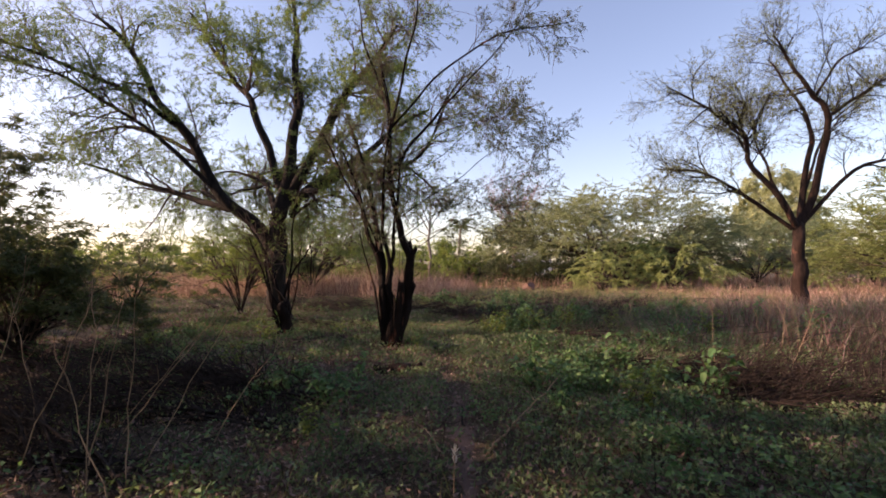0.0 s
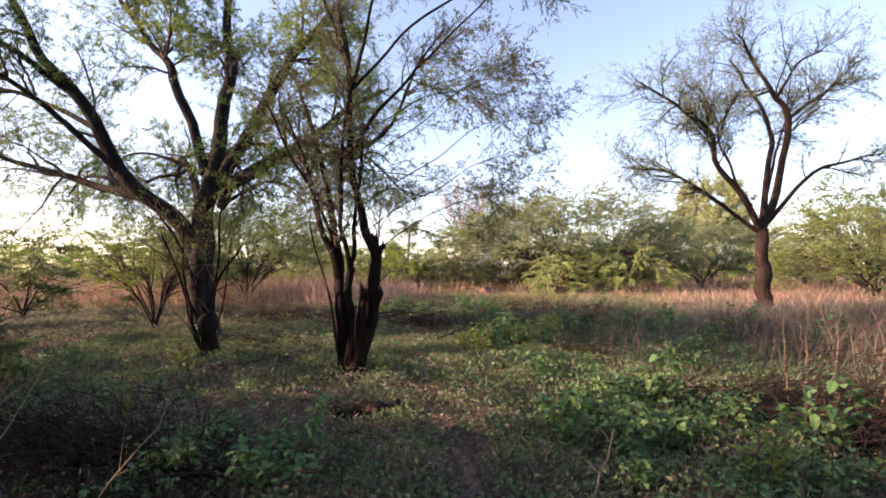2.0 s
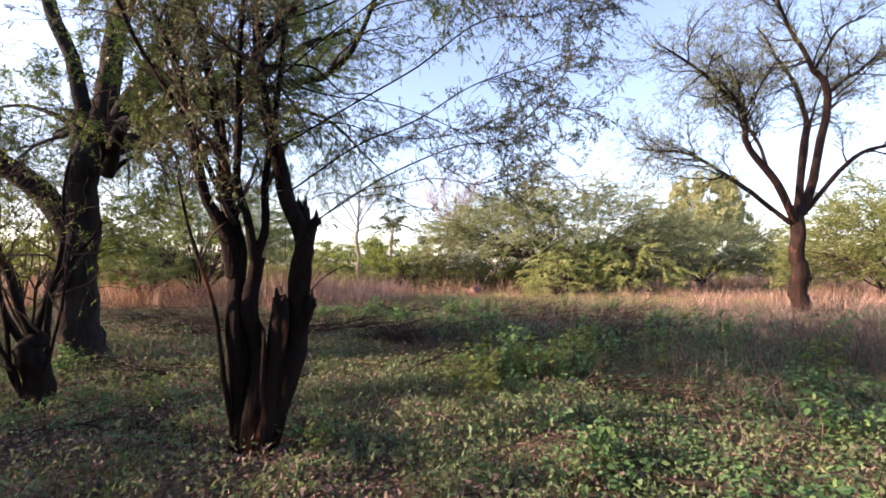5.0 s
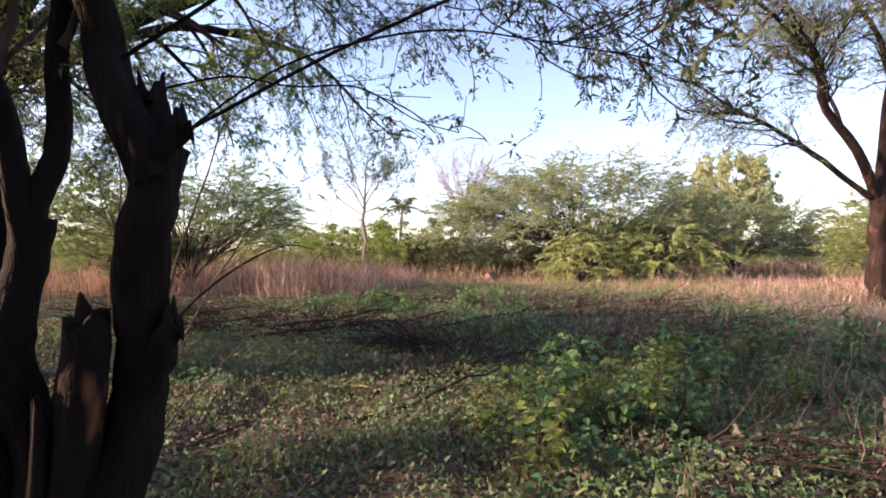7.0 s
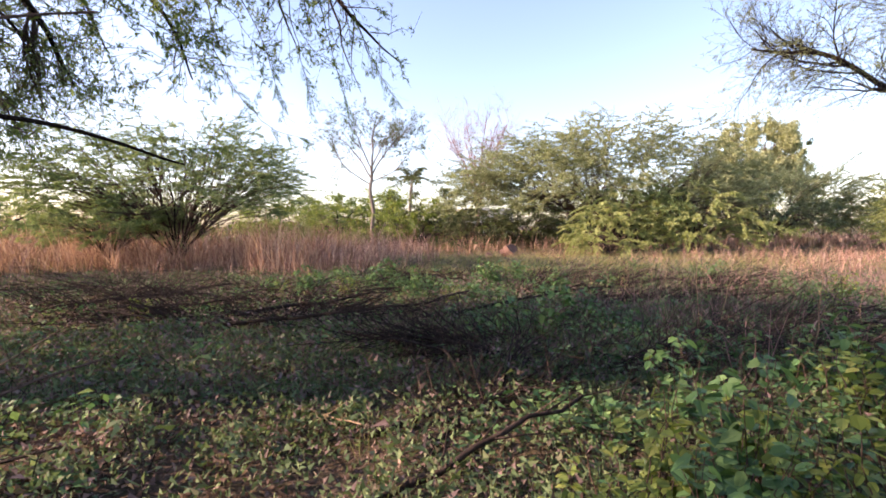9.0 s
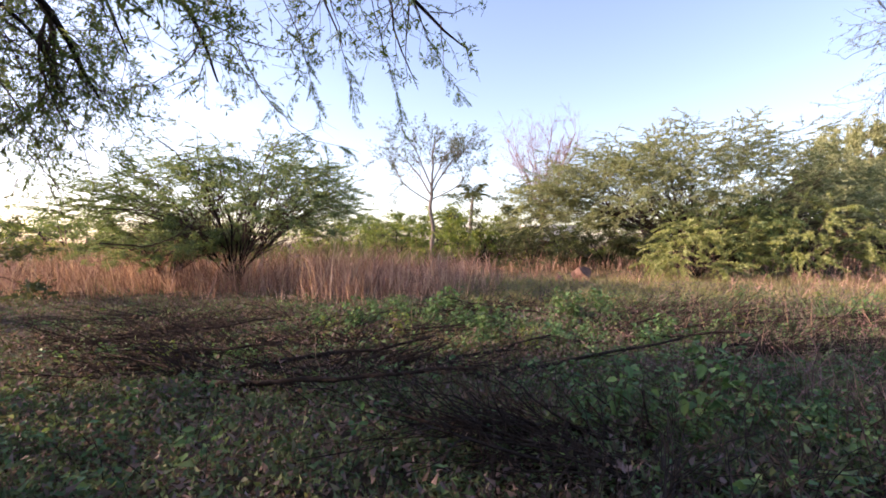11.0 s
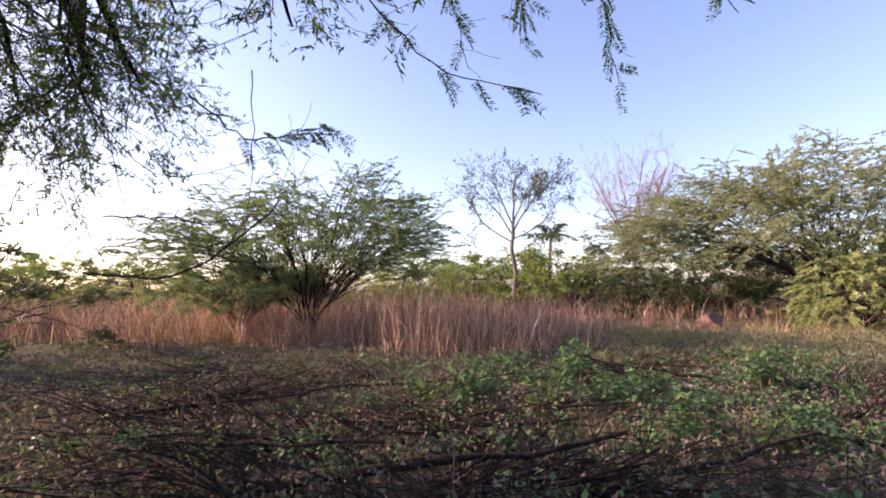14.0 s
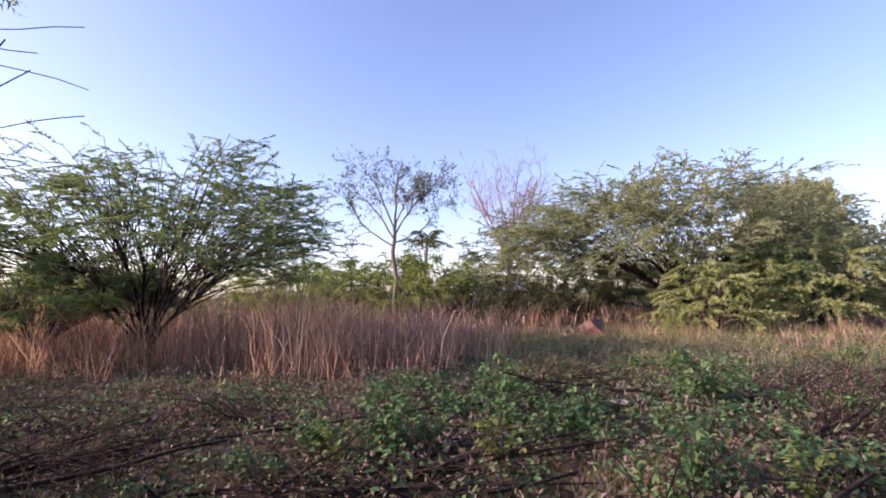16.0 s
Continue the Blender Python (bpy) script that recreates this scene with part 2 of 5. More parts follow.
def shoots(rng, P, R, n, length, angle, start=0.25, lift=0.0, k=5, wobble=0.25, thin=0.55, flat=1.0, floor=None):
    """n side shoots that spring from the lines P: their lines and radii. lift: how far they bend up (or, below 0, droop)."""
    N, K = R.shape
    weight = np.linalg.norm(P[:, -1] - P[:, 0], axis=1)
    idx = rng.choice(N, n, p=weight / weight.sum())
    s = (start + (1 - start) * rng.random(n)) * (K - 1)
    i = np.minimum(s.astype(int), K - 2)
    u = (s - i)[:, None]
    at = P[idx, i] * (1 - u) + P[idx, i + 1] * u
    r = (R[idx, i] * (1 - u[:, 0]) + R[idx, i + 1] * u[:, 0]) * thin
    T = unit(P[idx, i + 1] - P[idx, i])
    side = unit(np.cross(T, rng.normal(size=(n, 3))))
    a = np.radians(rng.normal(angle, angle * 0.25, n))[:, None]
    d = np.cos(a) * T + np.sin(a) * side
    d[:, 2] *= flat
    d = unit(d)
    ln = (length * rng.uniform(0.55, 1.3, n))[:, None]
    line = [at]
    for step in range(k - 1):
        d = unit(d + np.array([0, 0, lift / k]) + rng.normal(0, wobble / k ** 0.5, (n, 3)))
        line.append(line[-1] + d * ln / (k - 1))
    out = np.stack(line, 1)
    if floor is not None:
        out[..., 2] = np.maximum(out[..., 2], floor)
    return out, r[:, None] * np.linspace(1, 0.25, k)


def blades(base, axis, length, width, rng):
    """Pointed leaf blades, broad at a third of their length and askew: one face each."""
    n = len(base)
    w = unit(np.cross(axis, rng.normal(size=(n, 3)))) * (width * 0.5)[:, None]
    skew = rng.uniform(0.05, 0.45, (n, 1)) * length[:, None]
    v = np.stack([base + w + axis * skew, base - w, base + axis * length[:, None]], 1).reshape(-1, 3)
    return v, np.arange(n * 3).reshape(-1, 3)


def sprays(rng, P, nodes, per, length, width, start=0.1, droop=0.2, scatter=0.6, layer=1.0):
    """Leaflets in small sprays along the twigs P."""
    N, K, _ = P.shape
    idx = rng.integers(0, N, nodes)
    s = (start + (1 - start) * rng.random(nodes)) * (K - 1)
    i = np.minimum(s.astype(int), K - 2)
    u = (s - i)[:, None]
    at = P[idx, i] * (1 - u) + P[idx, i + 1] * u
    T = unit(P[idx, i + 1] - P[idx, i])
    lean = unit((T * 0.5 + rng.normal(0, scatter, (nodes, 3))) * np.array([1, 1, layer]) + np.array([0, 0, -droop * layer]))
    at, lean, T = (np.repeat(x, per, 0) for x in (at, lean, T))
    along = np.tile(np.linspace(0, 1, per), nodes)[:, None]
    n = len(at)
    base = at + lean * along * length * 1.3
    axis = unit((lean * 0.6 + rng.normal(0, 0.65, (n, 3))) * np.array([1, 1, layer]) + np.array([0, 0, -droop * layer]))
    return blades(base, axis, length * rng.uniform(0.6, 1.25, n), width * rng.uniform(0.7, 1.3, n), rng)


def tails(rng, P, per, length, width, flat=0.6):
    """Leaves packed close along whole twigs, so that each twig is a leafy tail."""
    N, K, _ = P.shape
    idx = np.repeat(np.arange(N), per)
    n = len(idx)
    s = (0.12 + 0.88 * rng.random(n)) * (K - 1)
    i = np.minimum(s.astype(int), K - 2)
    u = (s - i)[:, None]
    at = P[idx, i] * (1 - u) + P[idx, i + 1] * u
    T = unit(P[idx, i + 1] - P[idx, i])
    axis = unit(T * 0.5 + rng.normal(0, 0.6, (n, 3)) * np.array([1, 1, flat]))
    return blades(at, axis, length * rng.uniform(0.6, 1.25, n), width * rng.uniform(0.7, 1.3, n), rng)


def combs(rng, P, nodes, pairs, length, width, start=0.2):
    """Feathery compound leaves for twigs close to the eye: a row of leaflets in pairs along a hanging stalk."""
    N, K, _ = P.shape
    idx = rng.integers(0, N, nodes)
    s = (start + (1 - start) * rng.random(nodes)) * (K - 1)
    i = np.minimum(s.astype(int), K - 2)
    u = (s - i)[:, None]
    at = P[idx, i] * (1 - u) + P[idx, i + 1] * u
    d = unit(P[idx, i + 1] - P[idx, i] + rng.normal(0, 0.012, (nodes, 3)) + np.array([0, 0, -0.012]))
    d = unit(d + rng.normal(0, 0.55, (nodes, 3)) + np.array([0, 0, -0.35]))
    w = unit(np.cross(d, rng.normal(size=(nodes, 3))))
    at, d, w = (np.repeat(x, pairs * 2, 0) for x in (at, d, w))
    f = np.tile(np.repeat(np.linspace(0.12, 1, pairs), 2), nodes)[:, None]
    sgn = np.tile(np.array([1.0, -1.0]), pairs * nodes)[:, None]
    n = len(at)
    base = at + d * f * length
    axis = unit(sgn * w + d * 0.55 + rng.normal(0, 0.1, (n, 3)))
    ll = width * (1.15 - 0.5 * np.abs(f[:, 0] - 0.45))
    return blades(base, axis, ll, np.full(n, length * 0.85 / pairs), rng)


# ---- ground ----
def smooth(a, b, v):
    s = np.clip((v - a) / (b - a), 0, 1)
    return s * s * (3 - 2 * s)


def ripple(x, y):
    return (0.05 * np.sin(1.1 * x + 0.7 * y) * np.sin(0.9 * y - 0.4 * x + 1) + 0.03 * np.sin(2.7 * x - 1.3 * y + 2)
            + 0.03 * np.sin(5.3 * x + 4.1 * y) * np.sin(3.7 * y - 2.2 * x) + 0.012 * np.sin(9.7 * y - 6.2 * x))


def path_x(y):
    return 0.02 + 0.12 * np.sin(0.5 * y) + 0.012 * y


def ground_z(x, y):
    x, y = np.asarray(x, float), np.asarray(y, float)
    z = -0.2 * smooth(10, 20, y)
    near = np.exp(-((x - path_x(y)) / 0.3) ** 2) * (1 - smooth(10, 12, y))
    bank = 0.06 * np.exp(-(((x + 2.2) / 2.2) ** 2 + ((y - 8.2) / 1.2) ** 2))
    fade = 1 - smooth(60, 120, np.hypot(x, y - 15))
    return z + ripple(x, y) * (1 - 0.6 * near) * fade - 0.04 * near + bank


def grid_line(lo, mid0, mid1, hi, step):
    near = np.arange(mid0, mid1 + step, step)
    far = np.geomspace(step * 1.5, max(hi - mid1, mid0 - lo), 34)
    return np.concatenate([(mid0 - far)[::-1], near, mid1 + far])


def build_ground():
    xs, ys = grid_line(-1500, -8, 8, 1500, 0.2), grid_line(-1500, 0, 22, 1500, 0.2)
    X, Y = np.meshgrid(xs, ys)
    v = np.stack([X, Y, ground_z(X, Y)], -1).reshape(-1, 3)
    w = len(xs)
    i = (np.arange(len(ys) - 1)[:, None] * w + np.arange(w - 1)).ravel()
    ob = new("ground", quads_mesh("ground", v, np.stack([i, i + 1, i + w + 1, i + w], -1), SOIL, True))
    tagged(ob, "bare reddish brown soil with dry litter", "ground", kind="structure")
    s = np.linspace(-1, 7.5, 150)[:, None]
    u = np.linspace(-1, 1, 9)[None]
    half = 0.15 + 0.05 * np.sin(3.1 * s) + 0.03 * np.sin(7.3 * s + 1)
    half = half * (1 - 0.5 * smooth(4.0, 7.5, s))
    X, Y = path_x(s) + u * half + 0.03 * np.sin(9 * s + 4 * u), s + 0 * u
    v = np.stack([X, Y, ground_z(X, Y) + 0.01 * (1 - u ** 2) - 0.014 * u ** 2 - 0.03 * smooth(5.0, 7.5, s) * (0.5 + u ** 2) + 0.006 * np.sin(23 * s + 5 * u) * np.sin(17 * u + 3 * s)], -1).reshape(-1, 3)
    i = (np.arange(149)[:, None] * 9 + np.arange(8)).ravel()
    tagged(new("footpath", quads_mesh("footpath", v, np.stack([i, i + 1, i + 10, i + 9], -1), PATH_SOIL, True)),
           "narrow trodden footpath of bare reddish earth", "path", kind="structure")


build_ground()


# ---- trees ----
def domed(rng, P, n, reach, height, low, squash, skirt=0.22, rough=0.13, hem=0.15):
    """Branches that leave the limbs P and end on an uneven dome."""
    a, f = rng.uniform(0, 6.283, n), rng.random(n) ** 0.48
    lump = 1 + 0.13 * np.sin(3 * a + rng.uniform(0, 6)) + 0.09 * np.sin(7 * a + rng.uniform(0, 6))
    z = height * (1 - (1 - low) * f ** 3.2) * rng.uniform(1 - 2 * rough, 1.0, n) * (0.6 + 0.4 * lump)
    z = np.where(rng.random(n) < skirt, z * rng.uniform(hem, 0.8, n), z)
    end = np.stack([np.cos(a) * f * reach * lump, np.sin(a) * f * reach * lump * squash, z], -1)
    far = np.linalg.norm(P[None, :, 9] - end[:, None], axis=-1) * rng.uniform(1, 1.5, (n, len(P)))
    foot = P[far.argmin(1), rng.integers(5, 11, n)]
    arch = foot * 0.4 + end * 0.6 + np.array([0, 0, 0.16]) * np.linalg.norm(end - foot, axis=1, keepdims=True)
    u = np.linspace(0, 1, 7)[None, :, None]
    line = foot[:, None] * (1 - u) ** 2 + 2 * u * (1 - u) * arch[:, None] + end[:, None] * u * u
    line[:, 1:] += rng.normal(0, 0.02 * reach ** 0.5, (n, 6, 3))
    return line, np.linspace(0.018, 0.005, 7)[None] * rng.uniform(0.6, 1.2, (n, 1))


def tree(name, at, limbs, label, category, bark, twig, leaf, seed, branch=(24, 1.3, 45), twigs=(170, 0.7, 45), fine=(900, 0.35, 45),
         leaves=(9000, 5, 0.05, 0.014), lift=(0.2, 0.1, -0.1), flat=1.0, sides=9, comb=None, knots=0.09, start=0.3, floor=None, group="", rings=14, keep=None, dome=None, layer=1.0, flare=0.35, wiggle=1.0, tail=None, extra=None, twig_r=(0.0035, 0.0022)):
    """A tree: the first limb is its trunk; each limb is (points, radius at the foot, radius at the tip)."""
    rng = np.random.default_rng(seed)
    at = (at[0], at[1], float(ground_z(at[0], at[1])) - 0.03)
    top = thing(name, at, label, category, group)
    lines, radii = [], []
    for j, (pts, r0, r1) in enumerate(limbs):
        line = bend(pts, rings)
        line[1:] += rng.normal(0, r0 * 1.2 / rings, (rings - 1, 3))
        span = np.linalg.norm(line[-1] - line[0])
        f = np.linspace(0, 1, rings)[:, None]
        sway = np.sin(f * rng.uniform(5, 9, 3) * (1 + span / 4) + rng.uniform(0, 6.3, 3)) * np.array([1, 1, 0.25])
        line += sway * np.minimum(f * 4, 1) * min(0.05, 0.3 * r0 + 0.006 * span) * wiggle
        r = np.linspace(1, 0, rings) ** 0.8 * (r0 - r1) + r1
        if j == 0:
            r = r * (1 + flare * np.exp(-np.linspace(0, 12, rings)))
        v, q = tubes(line[None], r[None], sides if r0 > 0.05 else 6, knots, rng)
        part("trunk" if j == 0 else "limb", quads_mesh(name + "_limb", v, q, bark, True), top)
        lines.append(bend(pts, 14)), radii.append(np.linspace(1, 0, 14) ** 0.8 * (r0 - r1) + r1)
    P, R = np.array(lines), np.array(radii)
    if len(P) > 2:
        P, R = P[1:], R[1:]
    P1, R1 = domed(rng, P, *dome) if dome else shoots(rng, P, np.minimum(R, 0.06), *branch, start, lift[0], 7, 0.5, 0.6, flat, floor)
    if keep is not None:
        P1, R1 = P1[keep(P1[:, -1])], R1[keep(P1[:, -1])]
    P2, R2 = shoots(rng, np.concatenate([P[:, 7:], P1]), np.minimum(np.concatenate([R[:, 7:], R1]), 0.02), *twigs, 0.45 if dome else 0.15, lift[1], 7, 0.45, 0.6, flat, floor)
    P3, R3 = shoots(rng, P2, np.minimum(R2, 0.008), *fine, 0.1, lift[2], 4, 0.35, 0.6, flat, floor)
    if keep is not None:
        P2, R2, P3, R3 = P2[keep(P2[:, -1])], R2[keep(P2[:, -1])], P3[keep(P3[:, -1])], R3[keep(P3[:, -1])]
    a, b, c = (2, 2, 3) if dome else (1, 1, 1)          # far crowns take fewer rings along each twig
    v, q = merge([tubes(P1[:, ::a], R1[:, ::a], 4), tubes(P2[:, ::b], np.maximum(R2, twig_r[0])[:, ::b], 3), tubes(P3[:, ::c], np.maximum(R3, twig_r[1])[:, ::c], 3)])
    tagged(part("branchwork", quads_mesh(name + "_twigs", v, q, twig, True), top), kind="stuff")
    n, per, ln, wd = leaves
    pieces = [tails(rng, P2, *tail), tails(rng, P3, max(tail[0] // 3, 1), *tail[1:])] if tail else [sprays(rng, np.concatenate([P3, P2[:, 3:]]), n, per, ln, wd, layer=layer)]
    if extra:
        pieces.append(sprays(rng, P3[extra[0](P3[:, -1])], extra[1], per, ln, wd * 1.25))
    if comb:
        pieces.append(combs(rng, P3, *comb))
    part("crown", quads_mesh(name + "_crown", *merge(pieces), leaf), top)
    return top


def fan(rng, n, height, reach, foot=0.35, r=0.09, low=0.35, squash=1.0):
    """Limbs of a bush that spring from the foot and arch outwards."""
    out = [([(0, 0, 0), (0.02, 0.01, foot * 0.5), (0, 0, foot)], r * 1.5, r)]
    for j in range(n):
        a = 2 * math.pi * (j + rng.uniform(-0.3, 0.3)) / n
        f = rng.uniform(0.35, 1.0)
        h = height * (1 - (1 - low) * f ** 1.6) * rng.uniform(0.88, 1.05)
        ex, ey = math.cos(a) * reach * f, math.sin(a) * reach * f * squash
        out.append(([(0, 0, foot * 0.4), (ex * 0.2, ey * 0.2, h * 0.4), (ex * 0.55, ey * 0.55, h * 0.8), (ex, ey, h)], r * rng.uniform(0.5, 0.9), 0.012))
    return out


MAIN = [
    ([(-0.05, 0, -0.1), (-0.26, 0, 1.05), (-0.24, 0, 2.1), (-0.06, 0, 3.6)], 0.29, 0.2),
    ([(-0.27, 0, 1.8), (-0.75, -0.12, 2.6), (-1.5, -0.25, 3.25), (-2.2, -0.4, 4.4), (-2.55, -0.5, 5.15), (-3.2, -0.6, 5.85), (-3.45, -0.75, 6.6), (-3.85, -0.9, 7.25), (-4.5, -1, 7.75)], 0.17, 0.03),
    ([(-1.3, -0.2, 3.0), (-3.05, 0.4, 3.5), (-4.8, 0.9, 4.05), (-6.45, 1.4, 4.6)], 0.09, 0.02),
    ([(-2.5, -0.4, 5.0), (-3.55, -1, 5.8), (-4.8, -1.6, 6.3), (-5.5, -2.3, 6.5)], 0.07, 0.02),
    ([(-1.5, -0.25, 3.25), (-3.0, -0.9, 4.8), (-4.4, -1.6, 5.8), (-5.8, -2.0, 6.3)], 0.06, 0.012),
    ([(-2.2, -0.4, 4.4), (-3.8, 0.2, 5.2), (-5.2, 0.6, 5.4), (-6.8, 0.9, 5.0)], 0.06, 0.012),
    ([(-0.06, 0, 3.4), (0.17, 0.17, 5.6), (0.1, 0.33, 7.2), (-0.05, 0.5, 9.2)], 0.17, 0.03),
    ([(-0.2, 0, 3.6), (-1.15, 0.6, 5.9), (-2.2, 1.2, 7.3), (-3.6, 1.8, 9.3)], 0.11, 0.03),
    ([(0.0, 0, 3.3), (0.9, -0.25, 4.7), (1.45, -0.5, 5.7), (2.1, -0.75, 6.3), (2.95, -1, 7.45)], 0.14, 0.03),
    ([(0.0, 0, 3.2), (1.55, 0.5, 4.3), (2.6, 1, 5.4), (3.7, 1.5, 6.2)], 0.11, 0.025),
    ([(0.1, 0, 3.3), (1.3, 1.5, 4.6), (2.9, 2.1, 4.6), (4.4, 2.6, 3.5)], 0.08, 0.006),
    ([(0.2, -0.1, 2.9), (0.8, -0.5, 3.2), (1.5, -0.8, 3.3), (2.1, -1.0, 2.9)], 0.04, 0.008),
    ([(0.1, -0.1, 2.9), (0.5, -1.0, 3.25), (1.0, -1.7, 3.2), (1.5, -2.0, 2.8)], 0.035, 0.008),
    ([(0.2, -0.2, 2.85), (0.7, -0.9, 3.35), (1.25, -1.4, 3.33), (1.7, -1.5, 3.68), (2.4, -1.5, 3.66), (3.0, -1.5, 3.85), (3.6, -1.5, 4.2), (4.2, -1.5, 5.4)], 0.09, 0.02),
    ([(-0.2, 0, 3.2), (-0.4, 1.5, 4.4), (-0.3, 2.7, 4.3), (-0.1, 3.5, 3.3)], 0.09, 0.012),
    ([(-0.3, 0, 3.0), (-1.2, 1.4, 4.2), (-1.8, 2.5, 4.2), (-2.2, 3.3, 3.4)], 0.09, 0.012),
    ([(0.0, 0, 3.5), (0.6, 1.5, 5.2), (1.1, 2.4, 5.2), (1.4, 3.1, 4.4)], 0.08, 0.012),
    ([(-0.3, 1.2, 4.2), (-0.9, 2.2, 4.6), (-1.1, 2.9, 4.0), (-1.2, 3.4, 3.1)], 0.05, 0.008),
    ([(0.3, 1.0, 4.6), (0.9, 1.9, 4.6), (1.5, 2.4, 4.0), (1.8, 2.7, 3.2)], 0.05, 0.008),
    ([(-0.9, 1.0, 3.9), (-1.6, 1.8, 3.9), (-2.6, 2.6, 3.9), (-3.2, 3.2, 3.4)], 0.05, 0.008),
    ([(-0.3, 1.4, 4.4), (0.0, 2.3, 4.9), (0.3, 2.9, 4.5), (0.5, 3.2, 3.7)], 0.04, 0.008),
    ([(-0.8, 0.8, 3.8), (-1.6, 1.2, 4.2), (-2.6, 1.8, 4.4), (-3.6, 2.4, 3.9)], 0.05, 0.008),
    ([(-0.2, 1.4, 4.4), (-0.6, 2.4, 4.2), (-0.5, 3.0, 3.9), (-0.4, 3.3, 3.3)], 0.04, 0.008),
    ([(-1.2, -0.2, 2.9), (-2.6, 1.2, 3.6), (-3.8, 2.2, 3.9), (-4.8, 3.0, 3.5)], 0.07, 0.012),
]
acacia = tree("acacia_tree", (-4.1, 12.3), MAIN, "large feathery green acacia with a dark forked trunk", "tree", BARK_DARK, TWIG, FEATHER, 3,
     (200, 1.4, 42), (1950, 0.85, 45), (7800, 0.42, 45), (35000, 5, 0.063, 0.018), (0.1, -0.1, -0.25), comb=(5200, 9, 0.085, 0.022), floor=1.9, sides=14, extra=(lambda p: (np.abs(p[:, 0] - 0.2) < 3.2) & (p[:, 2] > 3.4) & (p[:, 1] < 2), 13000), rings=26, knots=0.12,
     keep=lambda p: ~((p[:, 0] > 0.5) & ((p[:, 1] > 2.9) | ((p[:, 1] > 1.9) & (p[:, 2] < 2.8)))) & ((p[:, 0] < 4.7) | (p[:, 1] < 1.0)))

hang_rng = np.random.default_rng(44)
for j in range(14):
    x, y, z = hang_rng.uniform(-1.4, 0.2), hang_rng.uniform(2.0, 3.2), hang_rng.uniform(2.5, 3.2)
    d = hang_rng.normal(0, 0.3, 2) + np.array([0.15, 0.2])
    drop = hang_rng.uniform(0.7, 1.5)
    line = bend([(x, y, z), (x + d[0] * 0.4, y + d[1] * 0.4, z - drop * 0.45), (x + d[0] * 1.1, y + d[1] * 0.9, z - drop * 0.95), (x + d[0] * 2.2, y + d[1] * 1.3, z - drop * 0.85)], 12)[None]
    thin_r = np.linspace(0.0055, 0.002, 12)[None]
    side_p, side_r = shoots(hang_rng, line, thin_r, 4, 0.4, 40, 0.2, 0.0, 6, 0.3, 0.7)
    part("hanging_twig", quads_mesh("hanging_twig", *merge([tubes(line, thin_r, 4), tubes(side_p, side_r, 3)]), TWIG, True), acacia, "bare thin hanging twig")

def near_twig(pts, r0, r1, n, length, seed, leaves=0):
    """A thin crooked twig low under the crown, bare or with large feathery leaves."""
    rng = np.random.default_rng(seed)
    base = np.array(acacia.location)
    line = bend([tuple(np.array(p) - base) for p in pts], 18)[None]
    line[:, 1:] += rng.normal(0, 0.008, (1, 17, 3))
    r = np.linspace(r0, r1, 18)[None]
    side_p, side_r = shoots(rng, line, np.minimum(r, 0.004), n, length, 38, 0.1, 0.0, 7, 0.35, 0.7)
    twig = part("hanging_twig", quads_mesh("near_twig", *merge([tubes(line, r, 6, 0.12, rng), tubes(side_p, np.maximum(side_r, 0.0012), 3)]), TWIG, True), acacia, "thin crooked dark twig")
    if leaves:
        part("feathery_leaves", quads_mesh("near_leaves", *combs(rng, np.concatenate([line[:, 4:10], line[:, 8:14], line[:, 12:18]]), leaves, 16, 0.18, 0.038), FEATHER), twig, "feathery compound leaves")


near_twig([(-3.0, 14.2, 1.42), (-2.6, 14.25, 1.39), (-2.36, 14.25, 1.47), (-2.15, 14.3, 1.62), (-2.02, 14.3, 1.75), (-1.92, 14.32, 1.87)], 0.007, 0.002, 16, 0.32, 71)
near_twig([(-3.1, 14.4, 1.74), (-2.75, 14.45, 1.73), (-2.5, 14.45, 1.68), (-2.3, 14.5, 1.75)], 0.005, 0.0015, 14, 0.3, 72)
near_twig([(-3.2, 14.5, 1.58), (-2.9, 14.5, 1.62), (-2.6, 14.55, 1.58), (-2.3, 14.55, 1.6)], 0.004, 0.0015, 14, 0.3, 73)
near_twig([(-2.1, 14.2, 2.4), (-2.12, 14.25, 2.0), (-2.17, 14.3, 1.72), (-2.25, 14.35, 1.52)], 0.003, 0.0015, 3, 0.15, 74)
near_twig([(-2.6, 14.4, 2.4), (-2.3, 14.45, 2.16), (-2.05, 14.5, 2.17), (-1.82, 14.5, 2.19)], 0.006, 0.002, 5, 0.24, 75, 18)
near_twig([(-1.58, 14.36, 4.01), (-1.27, 14.45, 3.35), (-1.15, 14.5, 2.86), (-1.07, 14.54, 2.48)], 0.006, 0.002, 5, 0.22, 81, 16)
near_twig([(-1.02, 14.42, 3.98), (-0.89, 14.49, 3.35), (-0.8, 14.53, 2.93), (-0.78, 14.56, 2.63)], 0.006, 0.002, 5, 0.22, 82, 16)
near_twig([(-0.67, 14.46, 4.05), (-0.51, 14.53, 3.35), (-0.37, 14.59, 2.83), (-0.3, 14.63, 2.39)], 0.006, 0.002, 5, 0.22, 83, 16)
near_twig([(-0.33, 14.5, 4.05), (-0.09, 14.57, 3.42), (0.12, 14.63, 3.03), (0.32, 14.68, 2.73)], 0.006, 0.002, 5, 0.22, 84, 16)
